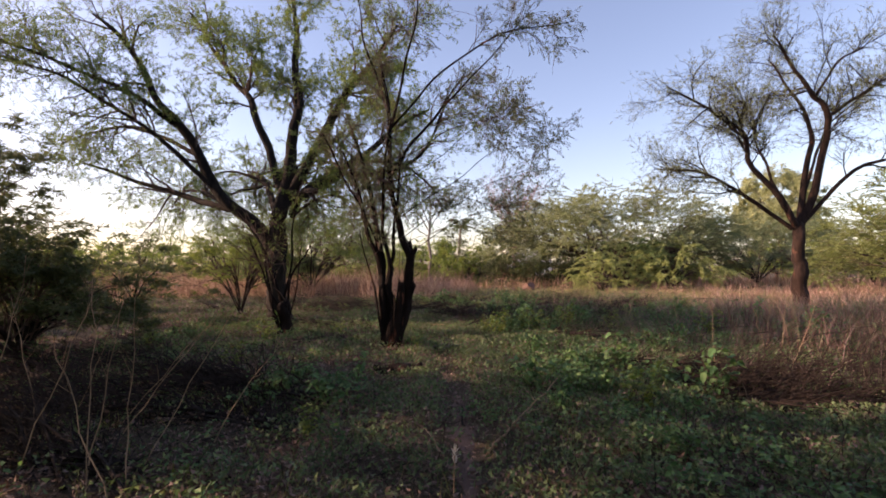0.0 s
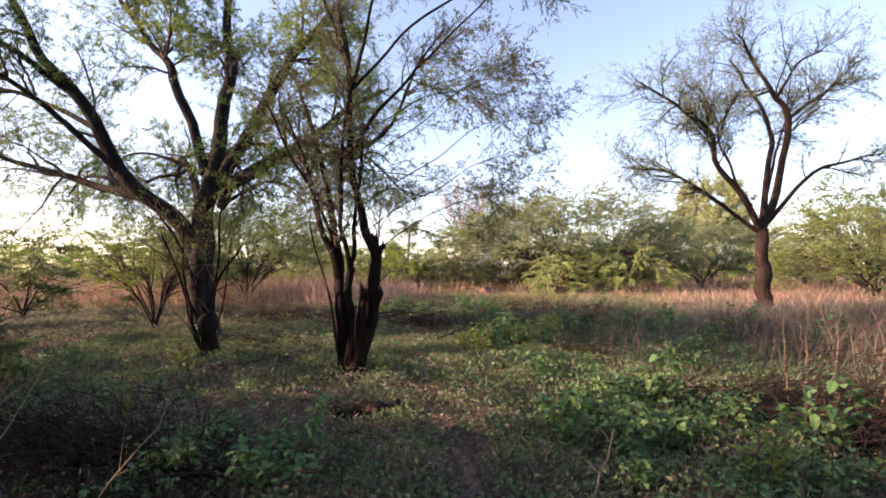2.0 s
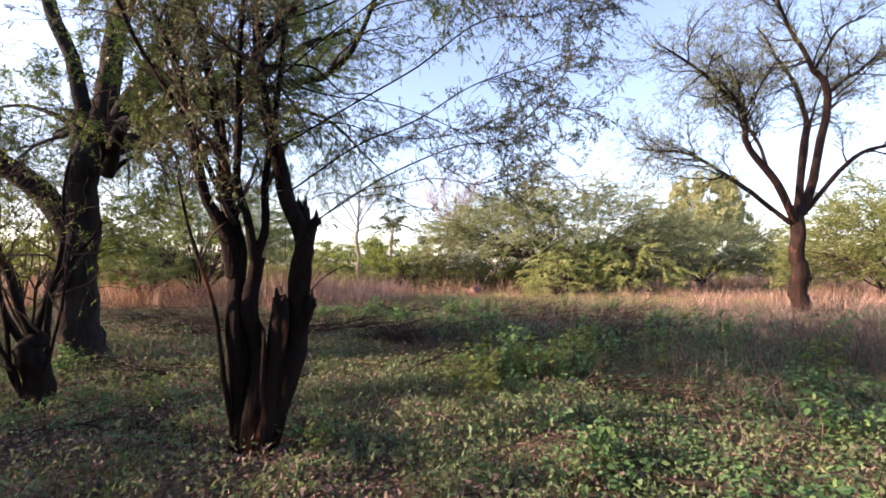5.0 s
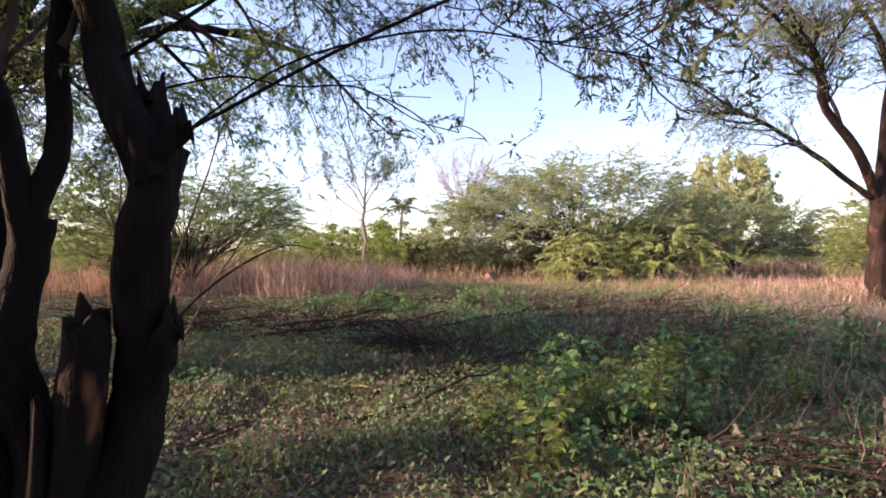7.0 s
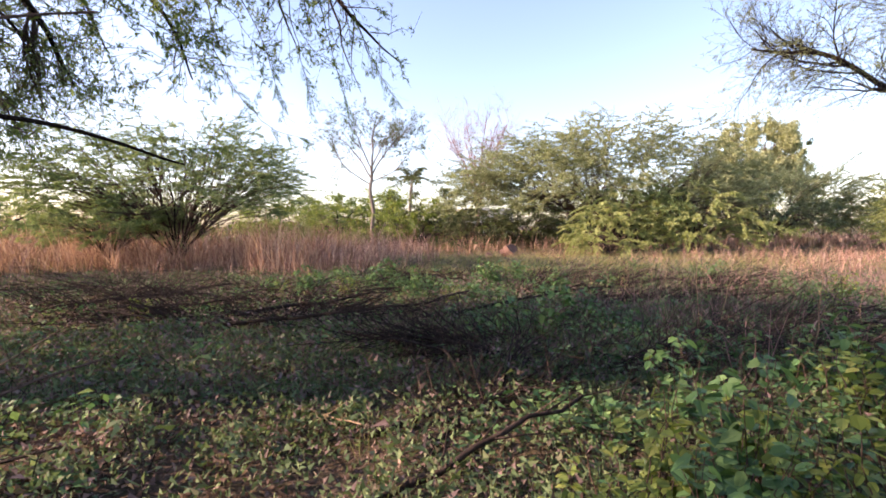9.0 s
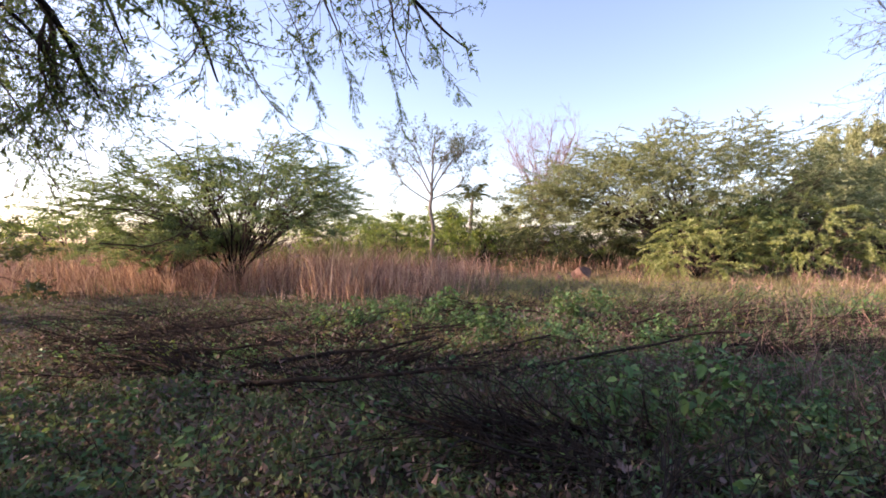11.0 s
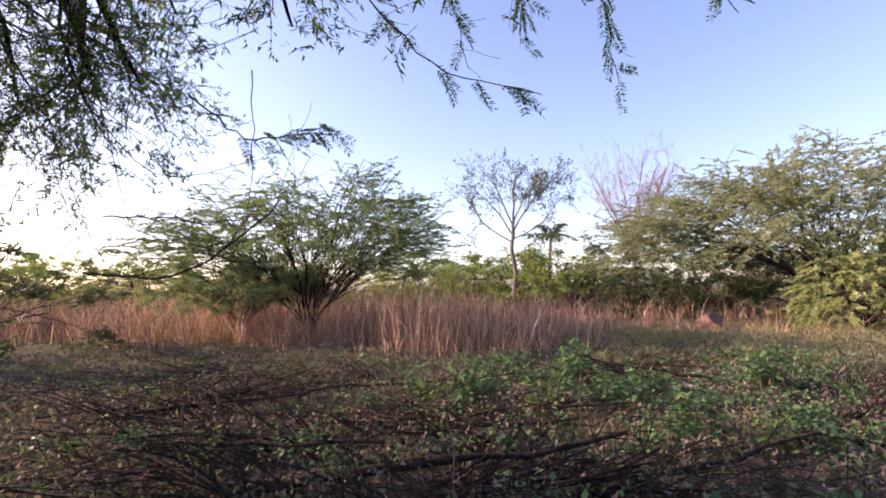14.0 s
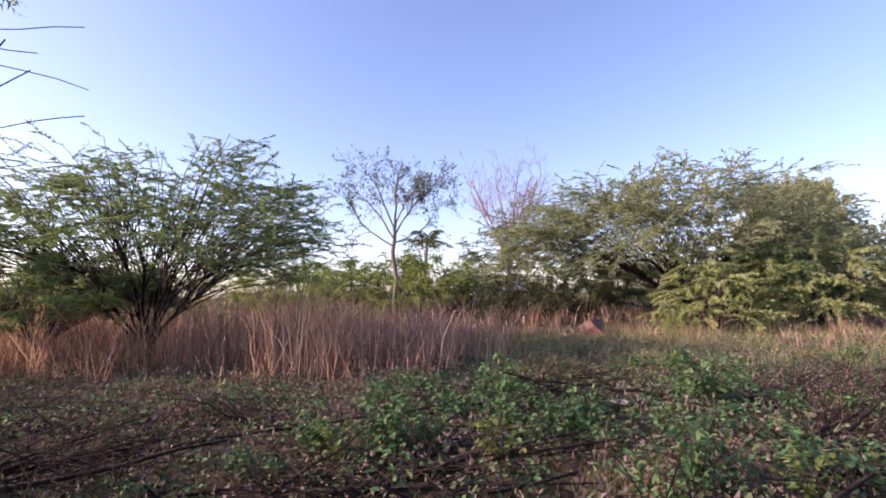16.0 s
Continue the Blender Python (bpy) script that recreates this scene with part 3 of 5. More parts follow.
near_twig([(-1.84, 14.18, 3.41), (-1.56, 14.26, 2.82), (-1.2, 14.33, 2.4), (-0.72, 14.39, 2.26)], 0.006, 0.002, 5, 0.22, 85, 16)

MID = [
    ([(0.1, 0.0, -0.12), (0.18, 0.02, 0.35), (0.32, 0.02, 0.8), (0.37, 0.02, 1.1), (0.38, 0.02, 1.42), (0.39, 0.02, 1.75)], 0.088, 0.07),
    ([(0.39, 0.02, 1.62), (0.27, 0.02, 1.97), (0.14, 0.02, 2.33), (0.06, 0.0, 3.0), (-0.02, 0, 4.2), (-0.12, 0.05, 5.2)], 0.074, 0.02),
    ([(-0.06, 0, -0.12), (-0.02, 0.0, 0.45), (-0.09, 0.0, 1.0), (-0.15, 0.02, 1.28), (-0.12, 0.03, 1.55), (-0.15, 0.06, 1.9), (-0.25, 0.1, 2.45), (-0.5, 0.15, 3.3), (-0.72, 0.2, 4.0)], 0.084, 0.02),
    ([(-0.13, 0.02, 1.35), (-0.2, 0.0, 1.72), (-0.37, 0.02, 2.1), (-0.6, 0.1, 2.9), (-0.85, 0.15, 3.6)], 0.055, 0.012),
    ([(0.02, -0.05, -0.12), (0.06, -0.04, 0.6), (0.02, -0.02, 1.05), (0.03, -0.02, 1.5)], 0.068, 0.052),
    ([(0.03, -0.02, 1.42), (-0.04, -0.03, 1.8), (-0.09, -0.05, 2.1), (-0.1, -0.1, 2.5), (-0.05, -0.15, 3.2), (0.05, -0.2, 4.1)], 0.04, 0.016),
    ([(0.03, -0.02, 1.42), (0.08, 0.02, 1.78), (0.12, 0.05, 2.4), (0.2, 0.2, 3.6)], 0.042, 0.014),
    ([(0.03, 0.0, 3.1), (0.38, 0.15, 3.7), (0.95, 0.3, 4.45), (1.4, 0.45, 5.2)], 0.036, 0.01),
    ([(-0.15, 0.05, 1.8), (-0.5, -0.05, 2.55), (-0.85, -0.15, 3.2), (-1.1, -0.3, 3.8)], 0.025, 0.008),
    ([(0.05, 0.0, 4.0), (0.3, -0.3, 4.9), (0.5, -0.3, 5.8), (0.6, -0.2, 6.6)], 0.03, 0.008),
    ([(0.05, 0.0, 4.0), (0.9, -0.1, 4.9), (2.0, 0.0, 5.7), (3.4, 0.1, 6.0)], 0.022, 0.005),
    ([(0.95, 0.3, 4.45), (1.8, 0.2, 5.3), (2.6, 0.1, 6.2)], 0.018, 0.005),
    ([(-0.1, 0.0, 4.6), (-0.45, 0.1, 5.6), (-0.6, 0.2, 6.5)], 0.028, 0.008),
    ([(-0.08, -0.03, -0.1), (-0.16, -0.08, 0.7), (-0.3, -0.1, 1.3), (-0.5, -0.1, 2.1)], 0.026, 0.008),
    ([(0.22, 0.1, 0.95), (0.42, 0.5, 1.25), (0.6, 0.95, 1.42), (0.72, 1.35, 1.4)], 0.0065, 0.0025),
]
spray_rng = random.Random(88)
# long flat sprays that reach out over the clearing: foot, tip, radius
for foot, tip, r in (((0.25, 0.02, 2.0), (2.67, -0.13, 3.28), 0.013), ((0.42, 0.02, 1.75), (3.2, 0.49, 3.0), 0.013), ((0.06, 0, 2.8), (2.2, -0.9, 4.1), 0.012), ((0.14, 0.02, 2.33), (2.91, 0.16, 4.0), 0.014),
                     ((0.12, 0.05, 2.4), (2.2, 0.5, 2.58), 0.009), ((0.45, 0.0, 1.75), (2.02, -0.2, 2.02), 0.007), ((0.06, 0.0, 2.9), (2.3, 0.66, 2.5), 0.01), ((0.3, 0.02, 1.9), (1.5, 0.54, 1.95), 0.007),
                     ((0.06, 0.0, 3.0), (1.4, 2.3, 3.3), 0.018), ((0.04, 0.0, 3.3), (2.5, 0.9, 4.7), 0.016), ((-0.05, -0.1, 3.0), (0.8, 1.2, 2.8), 0.012)):
    f, t = Vector(foot), Vector(tip)
    MID.append(([f, f.lerp(t, 0.22) + Vector((0, 0.05, 0.05 + spray_rng.uniform(0, 0.16))), f.lerp(t, 0.42) + Vector((0, -0.06, spray_rng.uniform(0.02, 0.2))),
                 f.lerp(t, 0.62) + Vector((0, spray_rng.uniform(-0.1, 0.1), spray_rng.uniform(0.04, 0.22))), f.lerp(t, 0.82) + Vector((0, 0.03, spray_rng.uniform(0.0, 0.14))), t], r * 0.6, 0.0025))
mid = tree("multi_stemmed_tree", (-0.98, 8.42), MID, "multi-stemmed acacia with reddish peeling bark beside the path", "tree", BARK_RED, TWIG, SHADED_FEATHER, 8,
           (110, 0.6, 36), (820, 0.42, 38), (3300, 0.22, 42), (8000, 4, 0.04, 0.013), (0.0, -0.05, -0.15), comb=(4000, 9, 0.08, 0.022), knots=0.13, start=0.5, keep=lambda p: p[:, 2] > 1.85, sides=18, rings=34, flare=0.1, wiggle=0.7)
stub_rng = np.random.default_rng(5)
for pts, r0, r1 in (([(0.1, -0.06, -0.1), (0.17, -0.06, 0.5), (0.22, -0.06, 0.9), (0.22, -0.06, 1.18)], 0.066, 0.066),
                    ([(0.1, -0.1, -0.1), (0.12, -0.1, 0.5), (0.115, -0.1, 0.95)], 0.045, 0.016),
                    ([(0.38, 0.02, 1.62), (0.44, 0.0, 1.74), (0.5, -0.02, 1.8)], 0.052, 0.036),
                    ([(0.39, 0.05, 1.6), (0.385, 0.06, 1.78), (0.37, 0.06, 1.93)], 0.05, 0.04),
                    ([(0.35, 0.02, 0.92), (0.42, 0.0, 1.06), (0.47, -0.01, 1.17)], 0.06, 0.032)):
    line = bend(pts, 9)
    v, q = tubes(line[None], np.linspace(r0, r1, 9)[None], 11, 0.2, stub_rng)
    jag = stub_rng.normal(0, 0.03, (11, 1)) + 0.03 * np.sin(np.arange(11) * 2.1)[:, None]
    v[-11:] = v[-11:] + jag * np.array([0, 0, 1.0])
    inner = line[-1] + (v[-11:] - line[-1]) * np.array([0.55, 0.55, 0.6]) + stub_rng.normal(0, 0.02, (11, 3)) * np.array([0.2, 0.2, 1])
    core = line[-1] + (v[-11:] - line[-1]) * np.array([0.03, 0.03, 0.1]) - np.array([0, 0, 0.03])
    o = len(v)
    j = np.arange(11)
    caps = np.vstack([np.stack([o - 11 + j, o - 11 + (j + 1) % 11, o + (j + 1) % 11, o + j], -1), np.stack([o + j, o + (j + 1) % 11, o + 11 + (j + 1) % 11, o + 11 + j], -1)])
    v, q = np.vstack([v, inner, core]), np.vstack([q, caps])
    part("broken_stem", quads_mesh("broken_stem", v, q, BARK_RED, True), mid, "broken splintered stem stub")

for pts, r0 in (([(0.1, 0.1, 0.55), (0.22, 0.45, 1.15), (0.3, 0.8, 1.85), (0.42, 1.1, 2.5)], 0.008), ([(0.12, 0.1, 0.6), (0.28, 0.6, 1.08), (0.42, 1.0, 1.5), (0.58, 1.3, 1.72)], 0.006),
                ([(0.1, 0.12, 0.5), (0.14, 0.5, 1.3), (0.13, 0.8, 2.2)], 0.009), ([(0.18, 0.1, 0.5), (0.36, 0.4, 0.8), (0.5, 0.8, 0.98), (0.6, 1.2, 1.0)], 0.005), ([(0.05, 0.12, 0.4), (0.02, 0.45, 1.1), (-0.08, 0.75, 2.0)], 0.008)):
    line = bend(pts, 12)[None] + stub_rng.normal(0, 0.008, (1, 12, 3))
    r = np.linspace(r0, 0.0025, 12)[None]
    side_p, side_r = shoots(stub_rng, line, r, 3, 0.35, 35, 0.35, 0.1, 6, 0.3, 0.7)
    part("thin_shoot", quads_mesh("thin_shoot", *merge([tubes(line, r, 5), tubes(side_p, side_r, 3)]), TWIG, True), mid, "thin bare shoot")

RIGHT = [
    ([(0.05, 0, -0.2), (0.04, 0, 1.0), (0.02, 0, 2.0), (-0.03, 0, 3.3)], 0.27, 0.2),
    ([(-0.03, 0, 3.1), (-0.8, -0.16, 4.3), (-2, -0.3, 5.6), (-2.4, -0.5, 6.75), (-3.5, -0.65, 7.4), (-5.4, -0.8, 8.4)], 0.14, 0.02),
    ([(-0.2, 0, 3.1), (-1.7, 0.33, 4.35), (-3.25, 0.67, 5.4), (-5.05, 1, 5.65)], 0.09, 0.02),
    ([(0.05, 0, 3.2), (0.7, 0.3, 5.9), (1.15, 0.6, 7.05), (0.55, 0.9, 8.9), (-0.15, 1.2, 10.3)], 0.12, 0.02),
    ([(0.1, 0, 3.2), (0.8, -0.1, 5), (1.1, -0.2, 7.65), (0.35, -0.3, 8.4), (-0.4, -0.4, 9.5), (-1.1, -0.5, 10.5)], 0.15, 0.02),
    ([(1.1, -0.2, 7.4), (3.35, 0.5, 8.7), (5.5, 1, 9.9)], 0.08, 0.02),
    ([(0.2, 0, 3.3), (1.8, -0.33, 5.15), (3.1, -0.67, 5.7), (4, -1, 5.9)], 0.09, 0.02),
    ([(0.6, -0.25, 8.1), (1.5, -0.3, 9.5), (2.3, -0.6, 10)], 0.06, 0.02),
    ([(-0.6, -0.1, 4.1), (-0.9, 0.6, 6.0), (-0.9, 1.2, 7.9), (-1.3, 1.6, 9.4)], 0.06, 0.015),
    ([(0.4, 0.1, 4.6), (1.9, 1.2, 6.6), (3.2, 2.0, 8.3), (4.2, 2.4, 9.6)], 0.07, 0.015),
]
tree("sparse_acacia_tree", (13.8, 18.2), RIGHT, "tall sparse acacia with warm reddish bark and thin olive foliage", "tree", BARK_WARM, BARK_DARK, OLIVE, 12,
     (130, 1.7, 42), (1900, 0.95, 40), (7000, 0.45, 42), (24000, 5, 0.055, 0.015), (0.25, 0.05, -0.1), rings=20, knots=0.12)


def bush(name, at, seed, height, reach, label, leaf, n=10, dense=1.0, r=0.07, low=0.4, squash=1.0, size=1.0, bark=BARK_DARK, foot=0.35, droop=-0.1, category="bush", flat=0.45, group="", layer=0.5):
    k = dense * reach * reach * squash
    return tree(name, at, fan(random.Random(seed), n, height * 0.62, reach * 0.72, foot, r, low + 0.2, squash), label, category, bark, TWIG, leaf, seed,
                (1, 1, 1), (int(80 + 28 * k), 0.5 * size, 45), (int(200 + 50 * k), 0.35 * size, 45), (int(400 + 1150 * k), 6, 0.085 * size, 0.024 * size),
                (0.1, droop * 0.5, droop), flat, 7, floor=0.05, group=group, dome=(int(40 + 8 * k), reach, height, low, squash, 0.25, 0.08, 0.42), layer=layer)


def fringed(name, at, seed, height, reach, label, leaf, n, r, low, squash, foot, counts, twig_length, tail, droop, angle=34, bark=BARK_DARK, category="tree", hem=0.42, skirt=0.25, flat=0.36):
    """A wide thorn acacia: arching branches that end on a dome and carry long leafy twigs."""
    return tree(name, at, fan(random.Random(seed), n, height * 0.62, reach * 0.72, foot, r, low + 0.2, squash), label, category, bark, TWIG, leaf, seed,
                (1, 1, 1), (counts[1], twig_length, angle), (counts[2], twig_length * 0.45, 35), (1, 1, 0.1, 0.1), (0.1, droop, droop), flat, 7, floor=0.08,
                dome=(counts[0], reach, height, low, squash, skirt, 0.1, hem), tail=tail, rings=16)


fringed("spreading_acacia_bush", (-7.3, 26), 21, 5.3, 4.75, "wide spreading green acacia behind dry red grass", ACACIA_GREEN, 13, 0.05, 0.55, 0.9, 0.8, (230, 1700, 2600), 0.8, (50, 0.085, 0.028, 0.2), -0.12, 40, hem=0.5, skirt=0.2, flat=0.1)
bush("low_acacia_bush", (-9.4, 25.6), 22, 2.8, 2.7, "low olive green acacia bush with thin stems", ACACIA_GREEN, 8, 1.0, 0.05, 0.5)
fringed("umbrella_acacia", (12.9, 34.4), 23, 7.5, 10.3, "wide umbrella-shaped grey-green thorn acacia", HAZY_SAGE, 17, 0.1, 0.46, 0.55, 0.9, (340, 2700, 2800), 1.25, (66, 0.12, 0.04, 0.3), -0.25, 40, hem=0.58, skirt=0.2, flat=0.14)
fringed("bright_acacia_bush", (9.8, 28.9), 24, 2.6, 1.85, "bright yellow-green bush in sunlight", YELLOW_GREEN, 11, 0.045, 0.3, 1.0, 0.3, (56, 120, 90), 0.95, (170, 0.1, 0.04, 0.9), -0.9, 40, category="bush", hem=0.2, skirt=0.45)
fringed("bright_acacia_bush", (14.2, 29.2), 25, 3.4, 2.7, "sunlit yellow-green bush leaning over red grass", YELLOW_GREEN, 12, 0.05, 0.4, 1.0, 0.4, (80, 200, 150), 1.15, (170, 0.105, 0.04, 0.9), -0.8, 40, category="bush", hem=0.25, skirt=0.4)
fringed("drooping_acacia_bush", (12.2, 30.6), 26, 3.8, 2.6, "olive drooping bush under the umbrella acacia", ACACIA_GREEN, 10, 0.05, 0.5, 1.0, 0.5, (60, 160, 120), 1.1, (120, 0.1, 0.036, 0.8), -0.8, 40, category="bush", hem=0.35, skirt=0.3)
fringed("dark_feathery_bush", (25.5, 38), 26, 5.4, 8.4, "broad dark green feathery thicket", HAZY_TEAL, 12, 0.09, 0.45, 0.6, 0.6, (190, 1500, 1500), 1.3, (44, 0.15, 0.05, 0.2), -0.1, 32, category="bush", hem=0.3, skirt=0.4)
fringed("pale_thicket_bush", (23.8, 22.6), 27, 5.6, 5.9, "pale green feathery bush behind a tall tree", PALE_GREEN, 11, 0.08, 0.4, 0.8, 0.5, (170, 1300, 1500), 1.1, (46, 0.12, 0.042, 0.22), -0.12, 32, category="bush", hem=0.25, skirt=0.45)
fringed("green_thicket_bush", (29.5, 28), 28, 5.8, 5.8, "broad feathery green bush at the clearing's edge", PALE_GREEN, 11, 0.08, 0.35, 0.8, 0.5, (150, 1000, 1000), 1.2, (40, 0.14, 0.05, 0.22), -0.12, 32, category="bush", hem=0.25, skirt=0.45)
bush("small_stemmed_tree", (-5.9, 13.7), 29, 2.9, 1.6, "small yellowish tree with thin bare stems", FRESH, 8, 0.9, 0.035, 0.6, size=0.7, bark=BARK_WARM)
bush("shady_bush", (-9.8, 9.2), 30, 4.4, 2.3, "dark green bush beside the clearing", DEEP, 10, 0.8, 0.07, 0.3, size=1.0)
bush("shady_bush", (-6.8, 5.3), 46, 4.2, 2.2, "dense dark green bush beside the clearing", DEEP, 12, 1.8, 0.07, 0.3, size=0.8)
bush("shady_bush", (-6.2, 6.9), 47, 1.9, 1.3, "low dark tangled bush beside the cut branches", DEEP, 12, 2.6, 0.05, 0.2, size=0.9)


def shade_tree(at, seed, height, reach):
    """A big leafy tree added out of view at the edge of the thicket, so that its crown shades the start of the path."""
    tree("shade_tree", at, fan(random.Random(seed), 9, height * 0.8, reach * 0.8, 2.6, 0.16, 0.75), "unseen large leafy tree added to shade the footpath", "tree", BARK_DARK, TWIG, DEEP, seed,
         (1, 1, 1), (300, 1.1, 45), (400, 0.6, 45), (5200, 5, 0.25, 0.11), (0.1, 0.0, 0.0), 0.5, 9, dome=(120, reach, height, 0.68, 1.0, 0.1, 0.08, 0.8), layer=0.5)


# unseen trees round the start, added only to block sky light and sun
for at, seed, h, reach in (((-3.4, -2.6), 141, 8.6, 4.2), ((3.9, -2.6), 142, 8.2, 4.4), ((-9.4, 0.2), 143, 8.0, 5.0), ((8.2, -0.4), 144, 7.8, 4.5), ((-10.5, -6.5), 145, 9.0, 5.5)):
    shade_tree(at, seed, h, reach)

FRONT = [
    ([(-0.01, 0, -0.1), (0, 0, 0.57), (-0.05, 0, 0.75)], 0.13, 0.08),
    ([(0, 0, 0.2), (0, 0, 0.57), (-0.18, 0, 1.07), (-0.5, 0, 1.95), (-0.85, 0, 2.45)], 0.045, 0.012),
    ([(-0.06, 0.03, 0.1), (-0.1, 0.05, 0.5), (-0.36, 0.1, 0.95), (-0.53, 0.15, 1.45), (-0.85, 0.2, 2.1)], 0.035, 0.01),
    ([(0.02, 0, 0.2), (0.03, 0.07, 0.56), (0.12, 0.13, 1.36), (0.47, 0.2, 1.9)], 0.04, 0.01),
    ([(0.02, 0, 0.2), (-0.02, 0.1, 0.8), (0.05, 0.2, 1.7), (0.1, 0.3, 2.6)], 0.035, 0.01),
    ([(-0.04, -0.05, 0.1), (-0.2, -0.1, 0.6), (-0.35, -0.15, 1.2)], 0.025, 0.008),
    ([(-0.05, -0.04, 0.1), (-0.28, 0, 0.7), (-0.42, 0.1, 1.5), (-0.5, 0.1, 2.3)], 0.025, 0.008),
    ([(0.06, -0.04, 0.1), (0.14, -0.06, 0.6), (0.3, -0.1, 1.2), (0.35, -0.1, 2.0)], 0.022, 0.008),
]
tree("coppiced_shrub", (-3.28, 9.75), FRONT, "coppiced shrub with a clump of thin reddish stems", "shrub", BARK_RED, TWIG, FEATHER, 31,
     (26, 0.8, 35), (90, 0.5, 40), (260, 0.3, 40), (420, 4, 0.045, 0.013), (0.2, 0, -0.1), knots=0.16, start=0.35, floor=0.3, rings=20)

THIN = [
    ([(0, 0, -0.1), (0.05, 0, 2), (-0.05, 0, 4), (0.05, 0, 5.2)], 0.12, 0.08),
    ([(0.05, 0, 5), (0.1, 0, 6.5), (0.2, 0, 8.0)], 0.07, 0.015), ([(0.0, 0, 4.4), (-1, 0.2, 6), (-2.1, 0.3, 7.1)], 0.05, 0.015),
    ([(0.0, 0, 4.6), (0.9, -0.2, 6), (2.2, -0.3, 7.4)], 0.05, 0.015), ([(0, 0, 4), (-1.5, -0.5, 5), (-2.3, -0.8, 6.4)], 0.04, 0.012),
    ([(0, 0, 5), (0.6, 0.9, 6.5), (1.3, 1.6, 7.6)], 0.05, 0.012), ([(0, 0, 5), (-0.7, -0.6, 6.6), (-1.3, -1, 7.7)], 0.05, 0.012),
    ([(0, 0, 4.2), (1.5, 0.4, 5), (2.4, 0.6, 6.2)], 0.04, 0.012),
]
tree("slender_tree", (-1.1, 38), THIN, "slender pale-stemmed tree with a thin leafy top", "tree", BARK_GREY, BARK_GREY, DEEP, 33,
     (70, 1.2, 35), (420, 0.8, 35), (1100, 0.4, 40), (3200, 5, 0.08, 0.035), (0.2, 0.1, 0.0))
BARE = [([(0, 0, 0), (0, 0, 2.5), (0.1, 0, 4)], 0.14, 0.1)] + [
    ([(0, 0, 2.5 + 0.2 * j), (0.8 * math.cos(2.4 * j), 0.8 * math.sin(2.4 * j), 5.4), (2.6 * math.cos(2.4 * j), 2.2 * math.sin(2.4 * j), 8.7 + 0.4 * (j % 3))], 0.055, 0.018) for j in range(11)]
tree("bare_tree", (6.8, 45), BARE, "leafless pinkish twiggy tree against the sky", "tree", PINK_TWIG, PINK_TWIG, LITTER, 35,
     (90, 1.6, 32), (700, 1.0, 32), (1500, 0.5, 32), (160, 3, 0.06, 0.03), (0.4, 0.3, 0.2), twig_r=(0.007, 0.004))

# a rounded tree beyond the thicket
tree("round_crowned_tree", (43.2, 60), [([(0, 0, 0), (0, 0, 4), (0.2, 0, 9)], 0.35, 0.15)] + [
    ([(0, 0, 4 + 0.4 * j), (1.6 * math.cos(2.4 * j), 1.6 * math.sin(2.4 * j), 7.5 + 0.3 * j), (3.4 * math.cos(2.4 * j), 3.2 * math.sin(2.4 * j), 9 + 0.35 * j)], 0.1, 0.03) for j in range(12)],
    "tall round-crowned yellow-green tree beyond the thicket", "tree", BARK_GREY, TWIG, HAZY_TAN_GREEN, 37,
    (1, 1, 1), (600, 0.9, 50), (900, 0.6, 50), (14000, 5, 0.32, 0.15), (0.1, 0.0, -0.1), dome=(320, 5.2, 13.4, 0.6, 1.0, 0.7, 0.03, 0.5))


def palm(at, height, seed):
    rng = np.random.default_rng(seed)
    top = thing("palm_tree", (at[0], at[1], -0.1), "coconut palm rising over the far bushes", "palm")
    line = bend([(0, 0, 0), (0.1, 0, height * 0.5), (0.3, 0, height - 0.9)], 10)
    part("trunk", quads_mesh("palm_trunk", *tubes(line[None], np.linspace(0.2, 0.13, 10)[None], 8), BARK_GREY, True), top)
    for j in range(15):
        a, up = 2.4 * j, rng.uniform(0.25, 1.5)
        d = np.array([math.cos(a), math.sin(a), 0])
        f = np.linspace(0, 1, 9)[:, None]
        rib = line[-1] + d * f * 2.3 * math.cos(up * 0.7) + np.array([0, 0, 1]) * (up * 1.5 * f - 1.15 * f * f)
        v, q = tubes(rib[None], np.linspace(0.03, 0.008, 9)[None], 4)
        n = 60
        s = rng.random(n) * 7.9
        i = s.astype(int)
        base = rib[i] + (rib[i + 1] - rib[i]) * (s - i)[:, None]
        side = unit(np.cross(d, [0, 0, 1.0])) * np.where(np.arange(n) % 2, 1, -1)[:, None]
        ax = unit(side + d * 0.7 + np.array([0, 0, -0.45]))
        frond = part("frond", quads_mesh("frond", *blades(base, ax, rng.uniform(0.5, 0.8, n), np.full(n, 0.1), rng), DEEP), top)
        part("rib", quads_mesh("rib", v, q, DEEP, True), frond)


palm((1.8, 55), 7.0, 4)

# far belt of bushes that closes the clearing
belt = [tree("thicket_bush", (60 + 8 * (s - 51), 70), fan(random.Random(s), 6, 3.6, 3.0, 0.35, 0.08, 0.3), "distant green bush in the surrounding thicket", "bush", BARK_DARK, TWIG, m, s,
             (20, 1.3, 50), (60, 0.8, 50), (60, 0.6, 45), (1150, 4, 0.28, 0.08), (0.1, -0.1, -0.2), 0.5, 5, floor=0.05, group="surrounding thicket",
             dome=(44, 4.2, 4.4, 0.2, 1.0, 0.5), layer=0.5)
        for s, m in ((51, FEATHER), (52, OLIVE), (53, FRESH), (54, DEEP))]
brng = random.Random(77)


